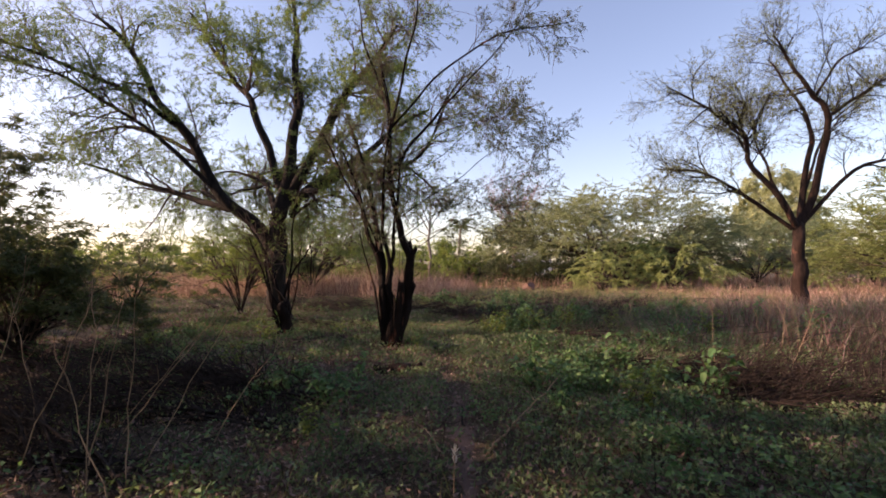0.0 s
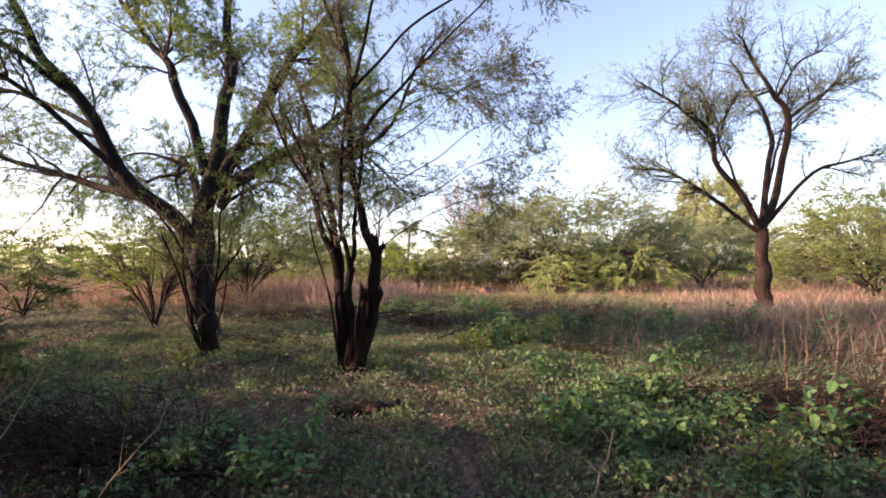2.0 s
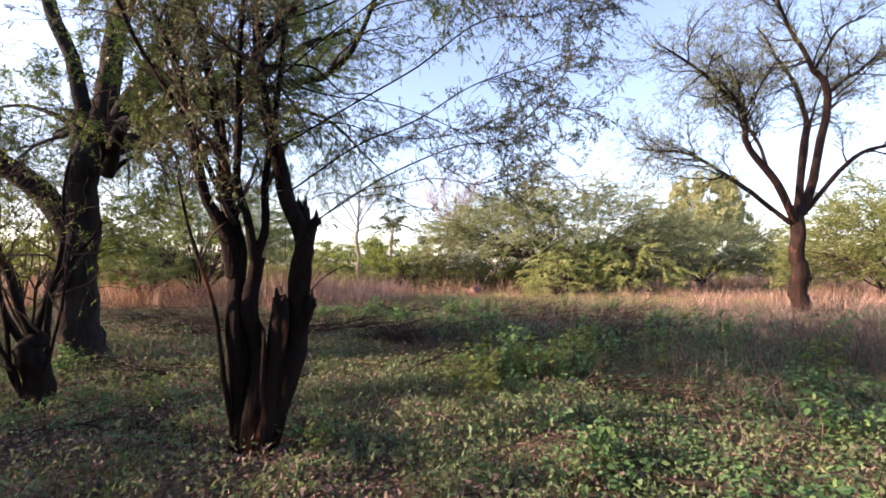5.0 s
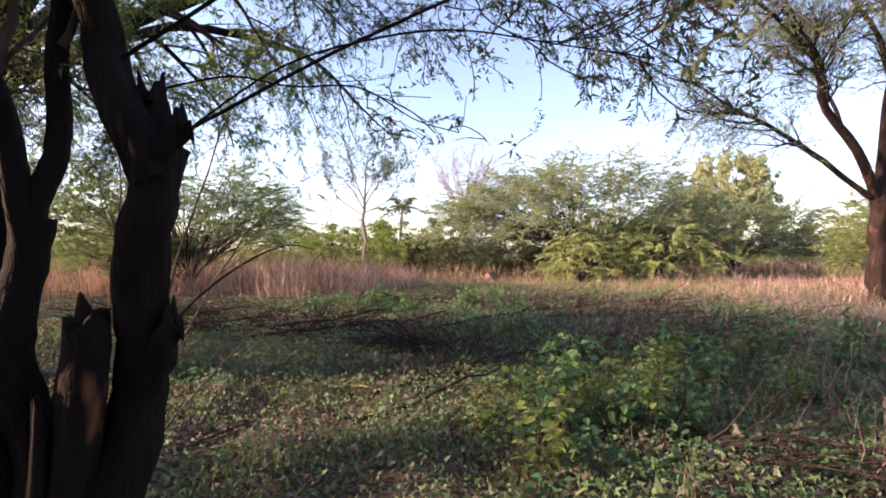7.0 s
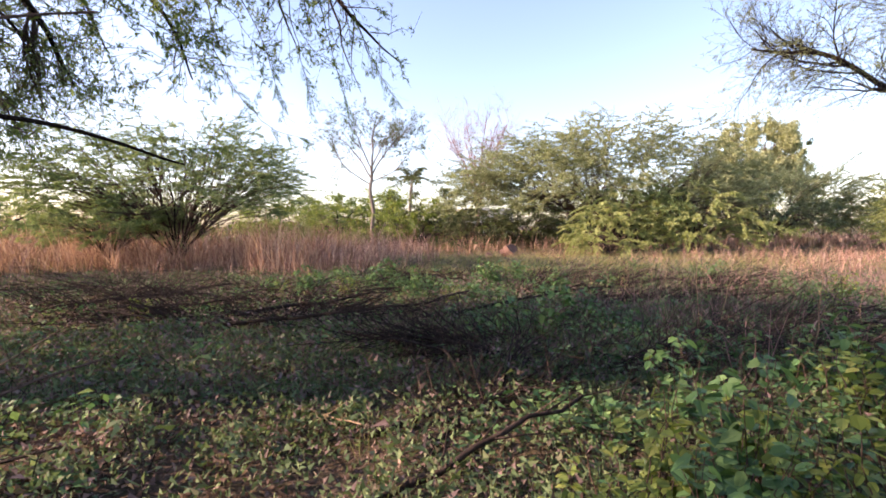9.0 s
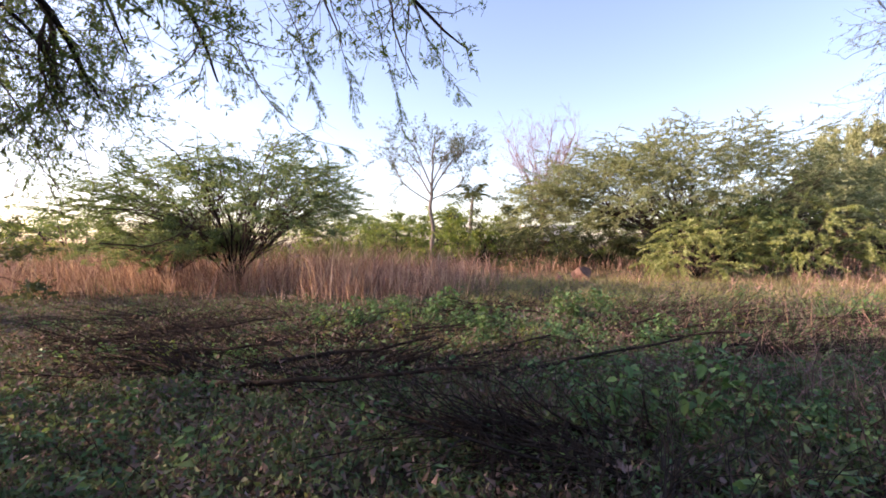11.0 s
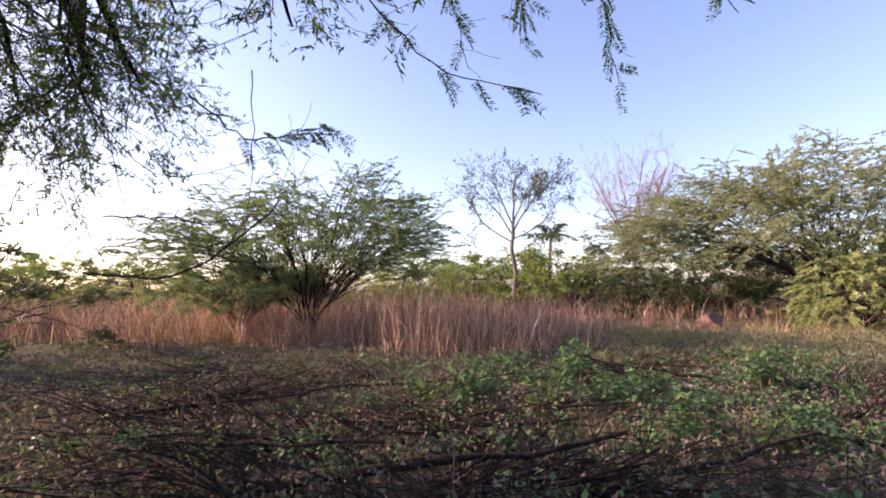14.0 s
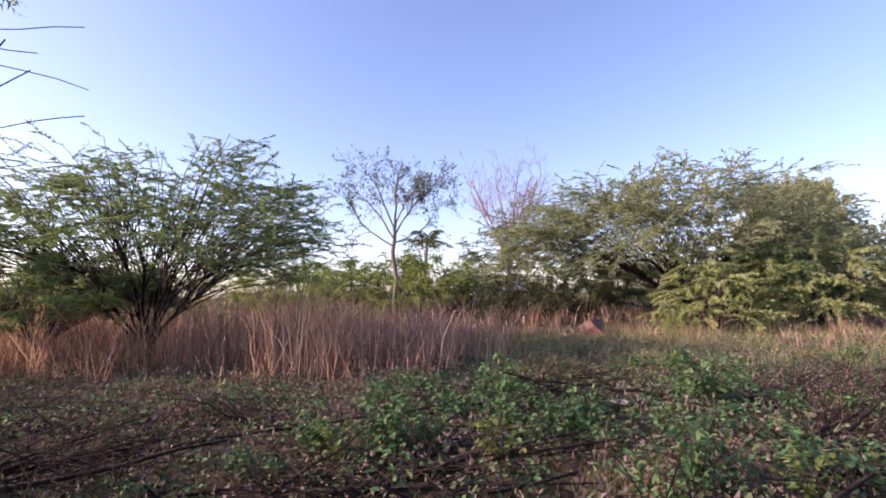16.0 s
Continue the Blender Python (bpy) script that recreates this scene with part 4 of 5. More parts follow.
def belt_bush(j, x, y, s):
    src = belt[j % 4]
    copy_thing(src, Matrix.LocRotScale((x, y, -0.2), Euler((0, 0, brng.uniform(0, 6.28))), None) @ Matrix.Scale(s, 4))


for j in range(22):
    x = -44 + 4.2 * j + brng.uniform(-1.5, 1.5)
    belt_bush(j * 3 + j // 4, x, 46 + brng.uniform(-3, 6) + 0.004 * x * x, brng.uniform(0.85, 1.2))
for j in range(6):
    belt_bush(j + 1, -25 + brng.uniform(-3, 3), 2 + 6 * j, brng.uniform(0.8, 1.15))
for j in range(3):
    belt_bush(j + 2, 38 + brng.uniform(-3, 3), 10 + 7 * j, brng.uniform(0.9, 1.3))
# unseen oversized bushes behind the start, added to cut the sky light there
for j in range(3):
    belt_bush(j, -10 + 10 * j, -13 + brng.uniform(-0.6, 0.6), brng.uniform(2.2, 2.4))
for x, y, s, j in ((-3.5, 41, 0.9, 2), (1.6, 43, 1.15, 2), (-8, 40, 0.85, 2), (5.5, 41, 0.9, 3), (-14, 38, 0.9, 1), (-24, 38, 1.0, 2), (-29, 34, 1.0, 0), (-17, 42, 1.0, 2), (-21, 27, 0.8, 2), (-19, 33, 0.9, 0), (-13.5, 20.5, 0.75, 3), (-14, 13, 0.9, 3), (-14, 2.5, 1.7, 1), (-1, 44, 0.95, 0), (-5.5, 44, 1.0, 0), (19, 42, 1.1, 0), (33, 36, 1.0, 1), (4.5, 36, 0.55, 3), (7, 39.5, 0.7, 3), (10.5, 41, 0.8, 3), (14.5, 41, 0.85, 3), (3.2, 40, 0.7, 3), (0.2, 39.6, 0.75, 2), (-4.2, 36, 0.6, 2), (2.2, 41, 0.85, 2), (16.5, 37.5, 0.7, 3), (9.2, 38, 0.75, 3)):
    belt_bush(j, x, y, s)


# ---- grasses and ground cover ----
def tufts(name, label, category, mat, seed, centres, per, spread, height, width, lean=0.35, lift=0.0):
    """Grass: bent blades of two faces each, in tufts."""
    rng = np.random.default_rng(seed)
    c = np.repeat(centres, per, 0)
    n = len(c)
    x, y = c[:, 0] + rng.normal(0, spread, n), c[:, 1] + rng.normal(0, spread, n)
    base = np.stack([x, y, ground_z(x, y) - 0.01], -1)
    h = height * rng.uniform(0.4, 1.2, n) * np.repeat(rng.uniform(0.32, 1.32, len(centres)), per) * (c[:, 2] if c.shape[1] > 2 else 1)
    out = rng.normal(0, lean, (n, 2))
    w = rng.normal(size=(n, 2))
    w = np.concatenate([w / np.linalg.norm(w, axis=1, keepdims=True), np.zeros((n, 1))], 1) * (width * rng.uniform(0.6, 1.3, n))[:, None] * 0.5
    o3 = np.concatenate([out, np.zeros((n, 1))], 1) * h[:, None]
    up = np.array([0, 0, 1.0]) * h[:, None]
    mid = base + o3 * 0.35 + up * 0.55
    tip = base + o3 + up * (0.95 + lift)
    v = np.stack([base - w, base + w, mid + w * 0.8, mid - w * 0.8, tip + w * 0.15, tip - w * 0.15], 1).reshape(-1, 3)
    i = np.arange(n)[:, None] * 6
    q = np.concatenate([i + [0, 1, 2, 3], i + [3, 2, 4, 5]], 0)
    return tagged(new(name, quads_mesh(name, v, q, mat)), label, category, kind="stuff")


def field(rng, n, x0, x1, y0, y1, keep=None):
    p = np.stack([rng.uniform(x0, x1, n), rng.uniform(y0, y1, n)], -1)
    return p if keep is None else p[rng.random(n) < keep(p[:, 0], p[:, 1])]


def patchy(x, y, f=0.5, s=0.0):
    return np.clip(0.5 + 0.55 * np.sin(f * 1.9 * x + 1.3 * np.sin(f * y + s) + s) * np.sin(f * 1.6 * y + 1.1 * np.sin(f * 1.2 * x) + 2 * s), 0, 1)


grng = np.random.default_rng(100)


def off_path(x, y):
    return np.where((np.abs(x - path_x(y)) < 0.2 + 0.06 * np.sin(5 * y)) & (y < 8), 0.12, 1.0) * (1 - 0.75 * np.exp(-(((x + 2.0) / 1.4) ** 2 + ((y - 6.6) / 0.6) ** 2) ** 2))


def red_band(x, y):
    near = 21.8 + 0.6 * np.sin(0.8 * x) + 3.5 * smooth(0.5, 3.5, x) + 1.0 * smooth(-4, -9, x)
    far = 33.5 - 3.5 * smooth(0, 6, x)
    a = smooth(-0.6, 2.4, y - near) * smooth(0, 2, far - y) * (1 - 0.95 * smooth(-0.6, 2.2, x))
    b = smooth(7, 12, x) * smooth(0, 3, y - (23 - 0.45 * x)) * smooth(0, 1.5, 29 - y) * (1 - 0.55 * smooth(20, 24, y) * smooth(15, 12, x))
    return np.maximum(a, b * (0.35 + 0.4 * patchy(x, y, 0.7)))


c = field(grng, 16000, -20, 26, 10, 34, lambda x, y: red_band(x, y) * (0.12 + 0.88 * patchy(x, y, 1.6, 0.7)))
c = np.concatenate([c, ((1 - 0.5 * smooth(4, 8, c[:, 0])) * (1 + 0.2 * smooth(-1, -4, c[:, 0])))[:, None]], 1)
tufts("red_grass", "tall dry reddish grass in a sunlit band", "grass", RED_GRASS, 101, c, 9, 0.14, 1.25, 0.017, 0.4)
c = field(grng, 3000, -20, 26, 20, 36, lambda x, y: 0.25 * red_band(x, y) + 0.5 * smooth(26, 28, y) * smooth(1, 4, x) * smooth(12, 9, x) * patchy(x, y, 0.9))
tufts("straw_grass", "pale yellow straw-coloured grass tufts", "grass", STRAW, 102, c, 10, 0.12, 0.75, 0.015, 0.3)
c = field(grng, 4200, -14, 16, 1, 30, lambda x, y: patchy(x, y, 0.8, 1.0) * off_path(x, y) * (1 - 0.8 * red_band(x, y)))
tufts("green_grass", "short green grass tufts among the herbs", "grass", GREEN_GRASS, 103, c, 12, 0.08, 0.2, 0.008, 0.5)
c = field(grng, 6500, 0.2, 16, 21.0, 30, lambda x, y: 0.12 + 0.88 * patchy(x, y, 1.1, 0.4) * smooth(30, 27, y))
tufts("meadow_grass", "short yellow-green grass, colour lightened to look sunlit", "grass", SUNLIT_MEADOW, 106, c, 7, 0.16, 0.3, 0.018, 0.5)
c = field(grng, 2600, 3, 20, 5, 22, lambda x, y: smooth(2.5, 5, x) * patchy(x, y, 0.6, 2.0))
tufts("dry_weeds", "knee-high mixed green and brown weeds in the clearing", "weeds", DRY_COVER, 104, c, 12, 0.14, 0.46, 0.012, 0.45)
c = field(grng, 2300, 4.0, 15, 6.6, 15, lambda x, y: smooth(0, 2.2, x - 2.3 - 0.24 * y) * smooth(15, 11, y) * (0.1 + 0.9 * patchy(x, y, 1.1, 2.6)))
tufts("rose_weeds", "waist-high dry pinkish brown weeds and grass", "weeds", ROSE_WEED, 107, c, 11, 0.2, 0.68, 0.011, 0.46)
c = np.stack([grng.normal(1.35, 0.35, 34), grng.normal(9.6, 0.25, 34)], -1)
tufts("straw_grass", "yellow dry grass tufts at the foot of the herbs", "grass", STRAW, 108, c, 14, 0.1, 0.22, 0.006, 0.6)
c = np.stack([grng.normal(0.2, 0.6, 90), grng.normal(17.2, 0.35, 90)], -1)
tufts("straw_grass", "yellowing dry grass tufts below green herbs", "grass", STRAW, 109, c, 14, 0.1, 0.24, 0.006, 0.6)
c = field(grng, 900, 26, 45, 12, 42)
c2 = field(grng, 2600, -45, -14, 10, 42)
c3 = field(grng, 3200, -30, 45, 34, 46)
tufts("far_grass", "dry grass at the foot of the far bushes", "grass", RED_GRASS, 105, np.vstack([c, c2, c3]), 3, 0.4, 0.95, 0.035, 0.25)


def carpet(name, label, category, mat, seed, p, per, spread, low, high, length, width, up):
    rng = np.random.default_rng(seed)
    c = np.repeat(p, per, 0)
    n = len(c)
    x, y = c[:, 0] + rng.normal(0, spread, n), c[:, 1] + rng.normal(0, spread, n)
    base = np.stack([x, y, ground_z(x, y) + rng.uniform(low, high, n)], -1)
    axis = rng.normal(size=(n, 3)) * np.array([1, 1, 0.45]) + np.array([0, 0, up])
    return tagged(new(name, quads_mesh(name, *blades(base, unit(axis), length * rng.uniform(0.5, 1.3, n), width * rng.uniform(0.6, 1.3, n), rng), mat)), label, category, kind="stuff")


near = field(grng, 19000, -6, 6, 1.5, 15, lambda x, y: off_path(x, y) * (0.35 + 0.65 * patchy(x, y, 1.5, 0.5)) * (1 - 0.6 * smooth(-1.5, -2.3, x) * smooth(6.6, 5.6, y)) * (1 - 0.5 * smooth(-0.3, -1.1, x) * smooth(14, 11, y)))
midf = field(grng, 12000, -11, 12, 12, 27, lambda x, y: (0.45 + 0.55 * patchy(x, y, 0.7, 0.3)) * (1 - 0.9 * red_band(x, y)))
carpet("ground_cover", "low creeping green herbs covering the soil", "ground cover", GROUND_LEAF, 111, near, 20, 0.09, 0.0, 0.13, 0.05, 0.026, 0.7)
carpet("ground_cover", "low mixed green and brown herbs in the clearing", "ground cover", DRY_COVER, 112, midf, 16, 0.16, 0.0, 0.18, 0.07, 0.036, 0.6)
carpet("leaf_litter", "dry brown leaves and straw on the soil", "leaf litter", LITTER, 113, field(grng, 12000, -6, 6, 1.5, 15, lambda x, y: 0.6 + 0.4 * smooth(0, -1, x)), 8, 0.15, 0.0, 0.025, 0.055, 0.009, 0.0)
carpet("leaf_litter", "curled brown leaves lying thick on the soil", "leaf litter", LITTER, 115, field(grng, 9000, -7, 3, 2.5, 15, lambda x, y: (0.25 + 0.75 * smooth(0.6, -0.8, x)) * (0.3 + 0.7 * patchy(x, y, 1.3, 1.1))), 9, 0.13, 0.0, 0.05, 0.055, 0.028, 0.25)
wide = field(grng, 9000, -30, 32, 8, 40, lambda x, y: 0.6 * (np.abs(x) > 9) + 0.4)
carpet("ground_cover", "low dry herbs towards the thicket", "ground cover", GROUND_LEAF, 114, wide, 5, 0.3, 0.0, 0.22, 0.1, 0.045, 0.5)


def undergrowth(name, label, mat, seed, p, per, height, reach, size):
    """Small broad-leaved plants too many to count: leaves spread in tiers over a short stem."""
    rng = np.random.default_rng(seed)
    n = len(p) * per
    tall = np.repeat(height * rng.uniform(0.35, 1.2, len(p)), per)
    wide = np.repeat(reach * rng.uniform(0.5, 1.2, len(p)), per)
    c = np.repeat(p, per, 0)
    a, f, up = rng.uniform(0, 6.283, n), rng.random(n) ** 0.7, rng.random(n) ** 0.6
    x, y = c[:, 0] + np.cos(a) * f * wide, c[:, 1] + np.sin(a) * f * wide
    base = np.stack([x, y, ground_z(c[:, 0], c[:, 1]) + tall * up * (1 - 0.35 * f)], -1)
    ax = unit(np.stack([np.cos(a), np.sin(a), np.full(n, 0.1)], -1) + rng.normal(0, 0.5, (n, 3)) * np.array([1, 1, 0.6]))
    ln = (size * rng.uniform(0.55, 1.3, n))[:, None]
    w = unit(np.cross(ax, np.array([0, 0, 1.0]) + rng.normal(0, 0.4, (n, 3)))) * ln * 0.3
    v = np.stack([base, base + ax * ln * 0.45 + w, base + ax * ln - np.array([0, 0, 0.18]) * ln, base + ax * ln * 0.45 - w], 1).reshape(-1, 3)
    return tagged(new(name, quads_mesh(name, v, np.arange(n * 4).reshape(-1, 4), mat)), label, "undergrowth", kind="stuff")


def dry_stems(name, label, mat, seed, p, height, r):
    """Thin bare stems standing or leaning in the undergrowth."""
    rng = np.random.default_rng(seed)
    n = len(p)
    h = (height * rng.uniform(0.4, 1.3, n))[:, None]
    foot = np.stack([p[:, 0], p[:, 1], ground_z(p[:, 0], p[:, 1]) - 0.02], -1)
    d = unit(rng.normal(0, 0.42, (n, 3)) * np.array([1, 1, 0]) + np.array([0, 0, 1.0]))
    mid_p = foot + d * h * 0.55
    tip = mid_p + unit(d + rng.normal(0, 0.35, (n, 3))) * h * 0.45
    return tagged(new(name, quads_mesh(name, *tubes(np.stack([foot, mid_p, tip], 1), np.array([[1.0, 0.8, 0.4]]) * r * rng.uniform(0.6, 1.4, (n, 1)), 3), mat)), label, "stems", kind="stuff")


def brush_spot(x, y):
    """Where the cut branches lie thick beside the path."""
    return np.exp(-(((x - 4.2) / 2.5) ** 2 + ((y - 5.3) / 1.4) ** 2) ** 2)


def herb_zone(x, y):
    right = smooth(0.4, 1.6, x) * (0.35 + 0.65 * patchy(x, y, 0.9, 3.0))
    left = smooth(-0.8, -2.0, x) * (0.08 + 0.42 * patchy(x, y, 1.1, 1.5)) * (1 - 0.5 * smooth(8, 11, y))
    left = left * (1 - 0.85 * smooth(-1.5, -2.3, x) * smooth(6.6, 5.6, y))
    far = smooth(12, 15, y) * (0.2 + 0.6 * patchy(x, y, 0.8, 4.0)) * (0.45 + 0.55 * smooth(-2, 0.5, x))
    return np.maximum(np.maximum(right, left), far) * off_path(x, y) * (1 - 0.85 * brush_spot(x, y)) * (1 - 0.85 * red_band(x, y))


s3 = field(grng, 1500, 0.3, 5.5, 11.2, 14.8, lambda x, y: 0.2 + 0.8 * patchy(x, y, 1.3, 0.6))
dry_stems("dry_stems", "brown dead weed stems leaning over the herbs", TWIG, 126, s3, 0.5, 0.0042)
u3 = field(grng, 5000, -18, 16, 15, 33, lambda x, y: red_band(x, y) * (1 - 0.5 * smooth(3, 7, x)))
dry_stems("dry_stems", "tall thin reddish stems in the dry grass", PINK_TWIG, 125, u3, 0.95, 0.006)
u1 = field(grng, 2300, -6, 7, 2.5, 12, herb_zone)
u2 = field(grng, 2100, -8, 9, 11, 23, herb_zone)
undergrowth("undergrowth", "low broad-leaved green plants beside the path", HERB, 121, u1, 34, 0.24, 0.16, 0.055)
undergrowth("undergrowth", "patches of green leafy plants in the clearing", HERB, 122, u2, 26, 0.3, 0.22, 0.07)
s1 = field(grng, 7500, -7, 9, 2.5, 21, lambda x, y: (0.25 + 0.75 * patchy(x, y, 0.75, 2.2)) * off_path(x, y) * np.where(np.abs(x + 0.2) < 0.9, 0.3, 1.0))
dry_stems("dry_stems", "thin brown dry stems standing among the herbs", DEAD, 123, s1, 0.36, 0.0035)
s2 = field(grng, 3600, 2.5, 13, 7.5, 20, lambda x, y: 0.3 + 0.7 * patchy(x, y, 0.8, 1.2))
dry_stems("dry_stems", "pale dry reddish weed stems in the clearing", PINK_TWIG, 124, s2, 0.5, 0.0035)


def twig_litter(name, label, mat, seed, p, length, r):
    """Thin fallen twigs lying crosswise on the soil."""
    rng = np.random.default_rng(seed)
    n = len(p)
    a = rng.uniform(0, 6.283, n)
    d = np.stack([np.cos(a), np.sin(a)], -1) * (length * rng.uniform(0.3, 1.3, n))[:, None]
    line = []
    for f in (0.0, 0.35, 0.7, 1.0):
        xy = p + d * f + rng.normal(0, 0.018, (n, 2)) * (f > 0)
        line.append(np.concatenate([xy, (ground_z(xy[:, 0], xy[:, 1]) + 0.008 + np.abs(rng.normal(0, 0.03, n)) * (0.3 + f))[:, None]], 1))
    return tagged(new(name, quads_mesh(name, *tubes(np.stack(line, 1), np.array([[1.0, 0.9, 0.7, 0.35]]) * r * rng.uniform(0.5, 1.5, (n, 1)), 4), mat)), label, "twigs", kind="stuff")


twig_litter("twig_litter", "dark fallen twigs strewn over the soil", DEAD, 131, field(grng, 2600, -6, 6, 2, 21, lambda x, y: (0.35 + 0.65 * smooth(0.5, -1.0, x)) * np.maximum(off_path(x, y), 0.25)), 0.42, 0.004)
twig_litter("twig_litter", "pale dry twigs strewn among the herbs", TWIG, 132, field(grng, 1500, -6, 6, 2, 21, lambda x, y: 0.3 + 0.7 * patchy(x, y, 1.2, 0.9)), 0.34, 0.003)


# ---- herb clumps ----
def herb(seed, height, reach, leaf, size, stems=14, label="leafy green herb clump growing from the soil"):
    rng = np.random.default_rng(seed)
    top = thing("herb_clump", (0, 0, 0), label, "herb", "herbs in the clearing")
    a = rng.uniform(0, 6.28, stems)
    r = reach * rng.uniform(0.15, 1, stems) ** 0.7
    tip = np.stack([np.cos(a) * r, np.sin(a) * r, height * rng.uniform(0.55, 1.1, stems)], -1)
    foot = tip * np.array([0.35, 0.35, 0])
    f = np.linspace(0, 1, 6)[None, :, None]
    P = foot[:, None] + (tip - foot)[:, None] * f + rng.normal(0, 0.02, (stems, 6, 3)) * f
    P[:, 0, 2] = -0.06
    for line in P:
        part("stem", quads_mesh("herb_stem", *tubes(line[None], 0.0045 * np.linspace(1, 0.5, 6)[None], 3), TWIG, True), top)
    n = stems * 13
    idx, s = rng.integers(0, stems, n), (0.25 + 0.75 * rng.random(n) ** 0.8) * 4.99
    i = s.astype(int)
    base = P[idx, i] + (P[idx, i + 1] - P[idx, i]) * (s - i)[:, None]
    ax = unit(rng.normal(0, 1, (n, 3)) * np.array([1, 1, 0.45]) + np.array([0, 0, 0.1]))
    ln = size * rng.uniform(0.6, 1.25, n)
    w = unit(np.cross(ax, np.array([0, 0, 1.0]) + rng.normal(0, 0.35, (n, 3)))) * (ln * 0.34)[:, None]
    base = base + ax * 0.015
    dip = np.array([0, 0, -0.12]) * ln[:, None]
    q0, q2 = base, base + ax * ln[:, None] + dip * 1.6
    q2 = q2 - np.array([0, 0, 0.1]) * ln[:, None]
    m1, m2 = base + ax * (ln * 0.25)[:, None], base + ax * (ln * 0.75)[:, None] + dip
    v = np.stack([q0, m1 + w, m2 + w * 0.75, q2, m2 - w * 0.75, m1 - w], 1).reshape(-1, 3)
    k = np.arange(n)[:, None] * 6
    part("foliage", quads_mesh("herb_leaves", v, np.concatenate([k + [0, 1, 2, 3], k + [0, 3, 4, 5]]), leaf), top)
    return top


# the FRESH clump is a lighter herb whose colour stands in for sunlight
kinds = [herb(61, 0.45, 0.4, HERB, 0.075), herb(62, 0.6, 0.32, FRESH, 0.07, 11, "yellow-green herb clump with sunlight put into its leaf colour"),
         herb(63, 0.35, 0.5, HERB, 0.06, 18), herb(64, 0.7, 0.35, HERB, 0.085, 12), herb(65, 0.22, 0.35, HERB, 0.05, 12, "small low green herb on bare soil")]
hr = random.Random(41)
spots = [(1.15, 5.8, 0, 1.1), (1.6, 5.5, 2, 1.0), (2.15, 4.5, 2, 0.8), (1.05, 9.5, 1, 0.95), (1.4, 9.8, 0, 0.95), (0.3, 4.6, 4, 0.8), (-1.9, 5.0, 4, 1.0),
         (3.2, 10.9, 3, 0.9), (3.65, 10.5, 1, 0.8), (2.3, 10.0, 0, 1.0), (2.7, 11.6, 2, 1.1), (1.9, 11.2, 3, 0.8), (-0.6, 8.6, 4, 1.0), (-0.45, 8.25, 1, 0.45),
         (0.5, 18.9, 0, 1.0), (1.1, 18.3, 2, 1.0), (0.2, 18.4, 2, 1.0), (0.9, 19.2, 3, 0.9), (-1.4, 20.3, 0, 1.0), (-1.0, 20.8, 2, 1.0), (-0.6, 17.4, 1, 0.8), (3.4, 21.0, 2, 1.1), (2.7, 21.6, 0, 1.0), (3.9, 21.5, 0, 1.1), (3.2, 21.9, 2, 1.0), (0.75, 16.9, 3, 0.9), (1.2, 16.6, 1, 0.7), (0.4, 16.8, 0, 0.9), (2.9, 16.4, 0, 0.9), (-2.0, 18.0, 1, 0.7)]
for cx, cy, spread, n in ((0.4, 18.2, 0.55, 9), (-2.2, 18.3, 0.3, 4), (-1.2, 18.6, 0.45, 6), (2.5, 19.8, 0.55, 8), (0.0, 20.2, 0.6, 8), (1.2, 10.2, 0.3, 4), (2.2, 10.6, 0.6, 5), (3.4, 11.2, 0.8, 6),
                          (2.1, 6.5, 0.35, 6), (1.5, 6.0, 0.4, 5), (2.9, 5.6, 0.3, 3), (-1.7, 5.3, 0.35, 4), (2.0, 13.6, 0.5, 6), (4.6, 12.4, 0.8, 8)):
    # lighter clumps at 9 < cy < 13 paint a sunlit patch
    for j in range(n):
        spots.append((cx + hr.gauss(0, spread), cy + hr.gauss(0, spread * 0.7), hr.choice((1, 1, 3, 1, 3, 0) if 9 < cy < 13 else (0, 0, 2, 3, 3, 0)), hr.uniform(0.6, 1.05)))
for j in range(300):
    x, y = hr.uniform(-7, 10), hr.uniform(3.5, 22)
    if float(brush_spot(x, y)) > 0.4 or (x < -1.8 and y < 6.2) or (-2.0 < x < 0.4 and 5.0 < y < 8.5) or abs(x - float(path_x(y))) < 0.75 or math.hypot(x + 0.2, y - 9) < 0.9 or (x < 0.6 and hr.random() < 0.62) or (-1.8 < x < 1.9 and 8.5 < y < 15):
        continue
    spots.append((x, y, hr.choice((0, 1, 2, 2, 3, 4, 4)), hr.uniform(0.5, 0.95)))
for j, (x, y, k, s) in enumerate(spots):
    m = Matrix.LocRotScale((x, y, float(ground_z(x, y))), Euler((0, 0, 2.4 * j)), None) @ Matrix.Scale(s, 4)
    copy_thing(kinds[k], m)
for j, src in enumerate(kinds):
    src.location = (4.5 + 0.9 * j, 9.0 + 0.7 * j, float(ground_z(4.5 + 0.9 * j, 9.0 + 0.7 * j)))


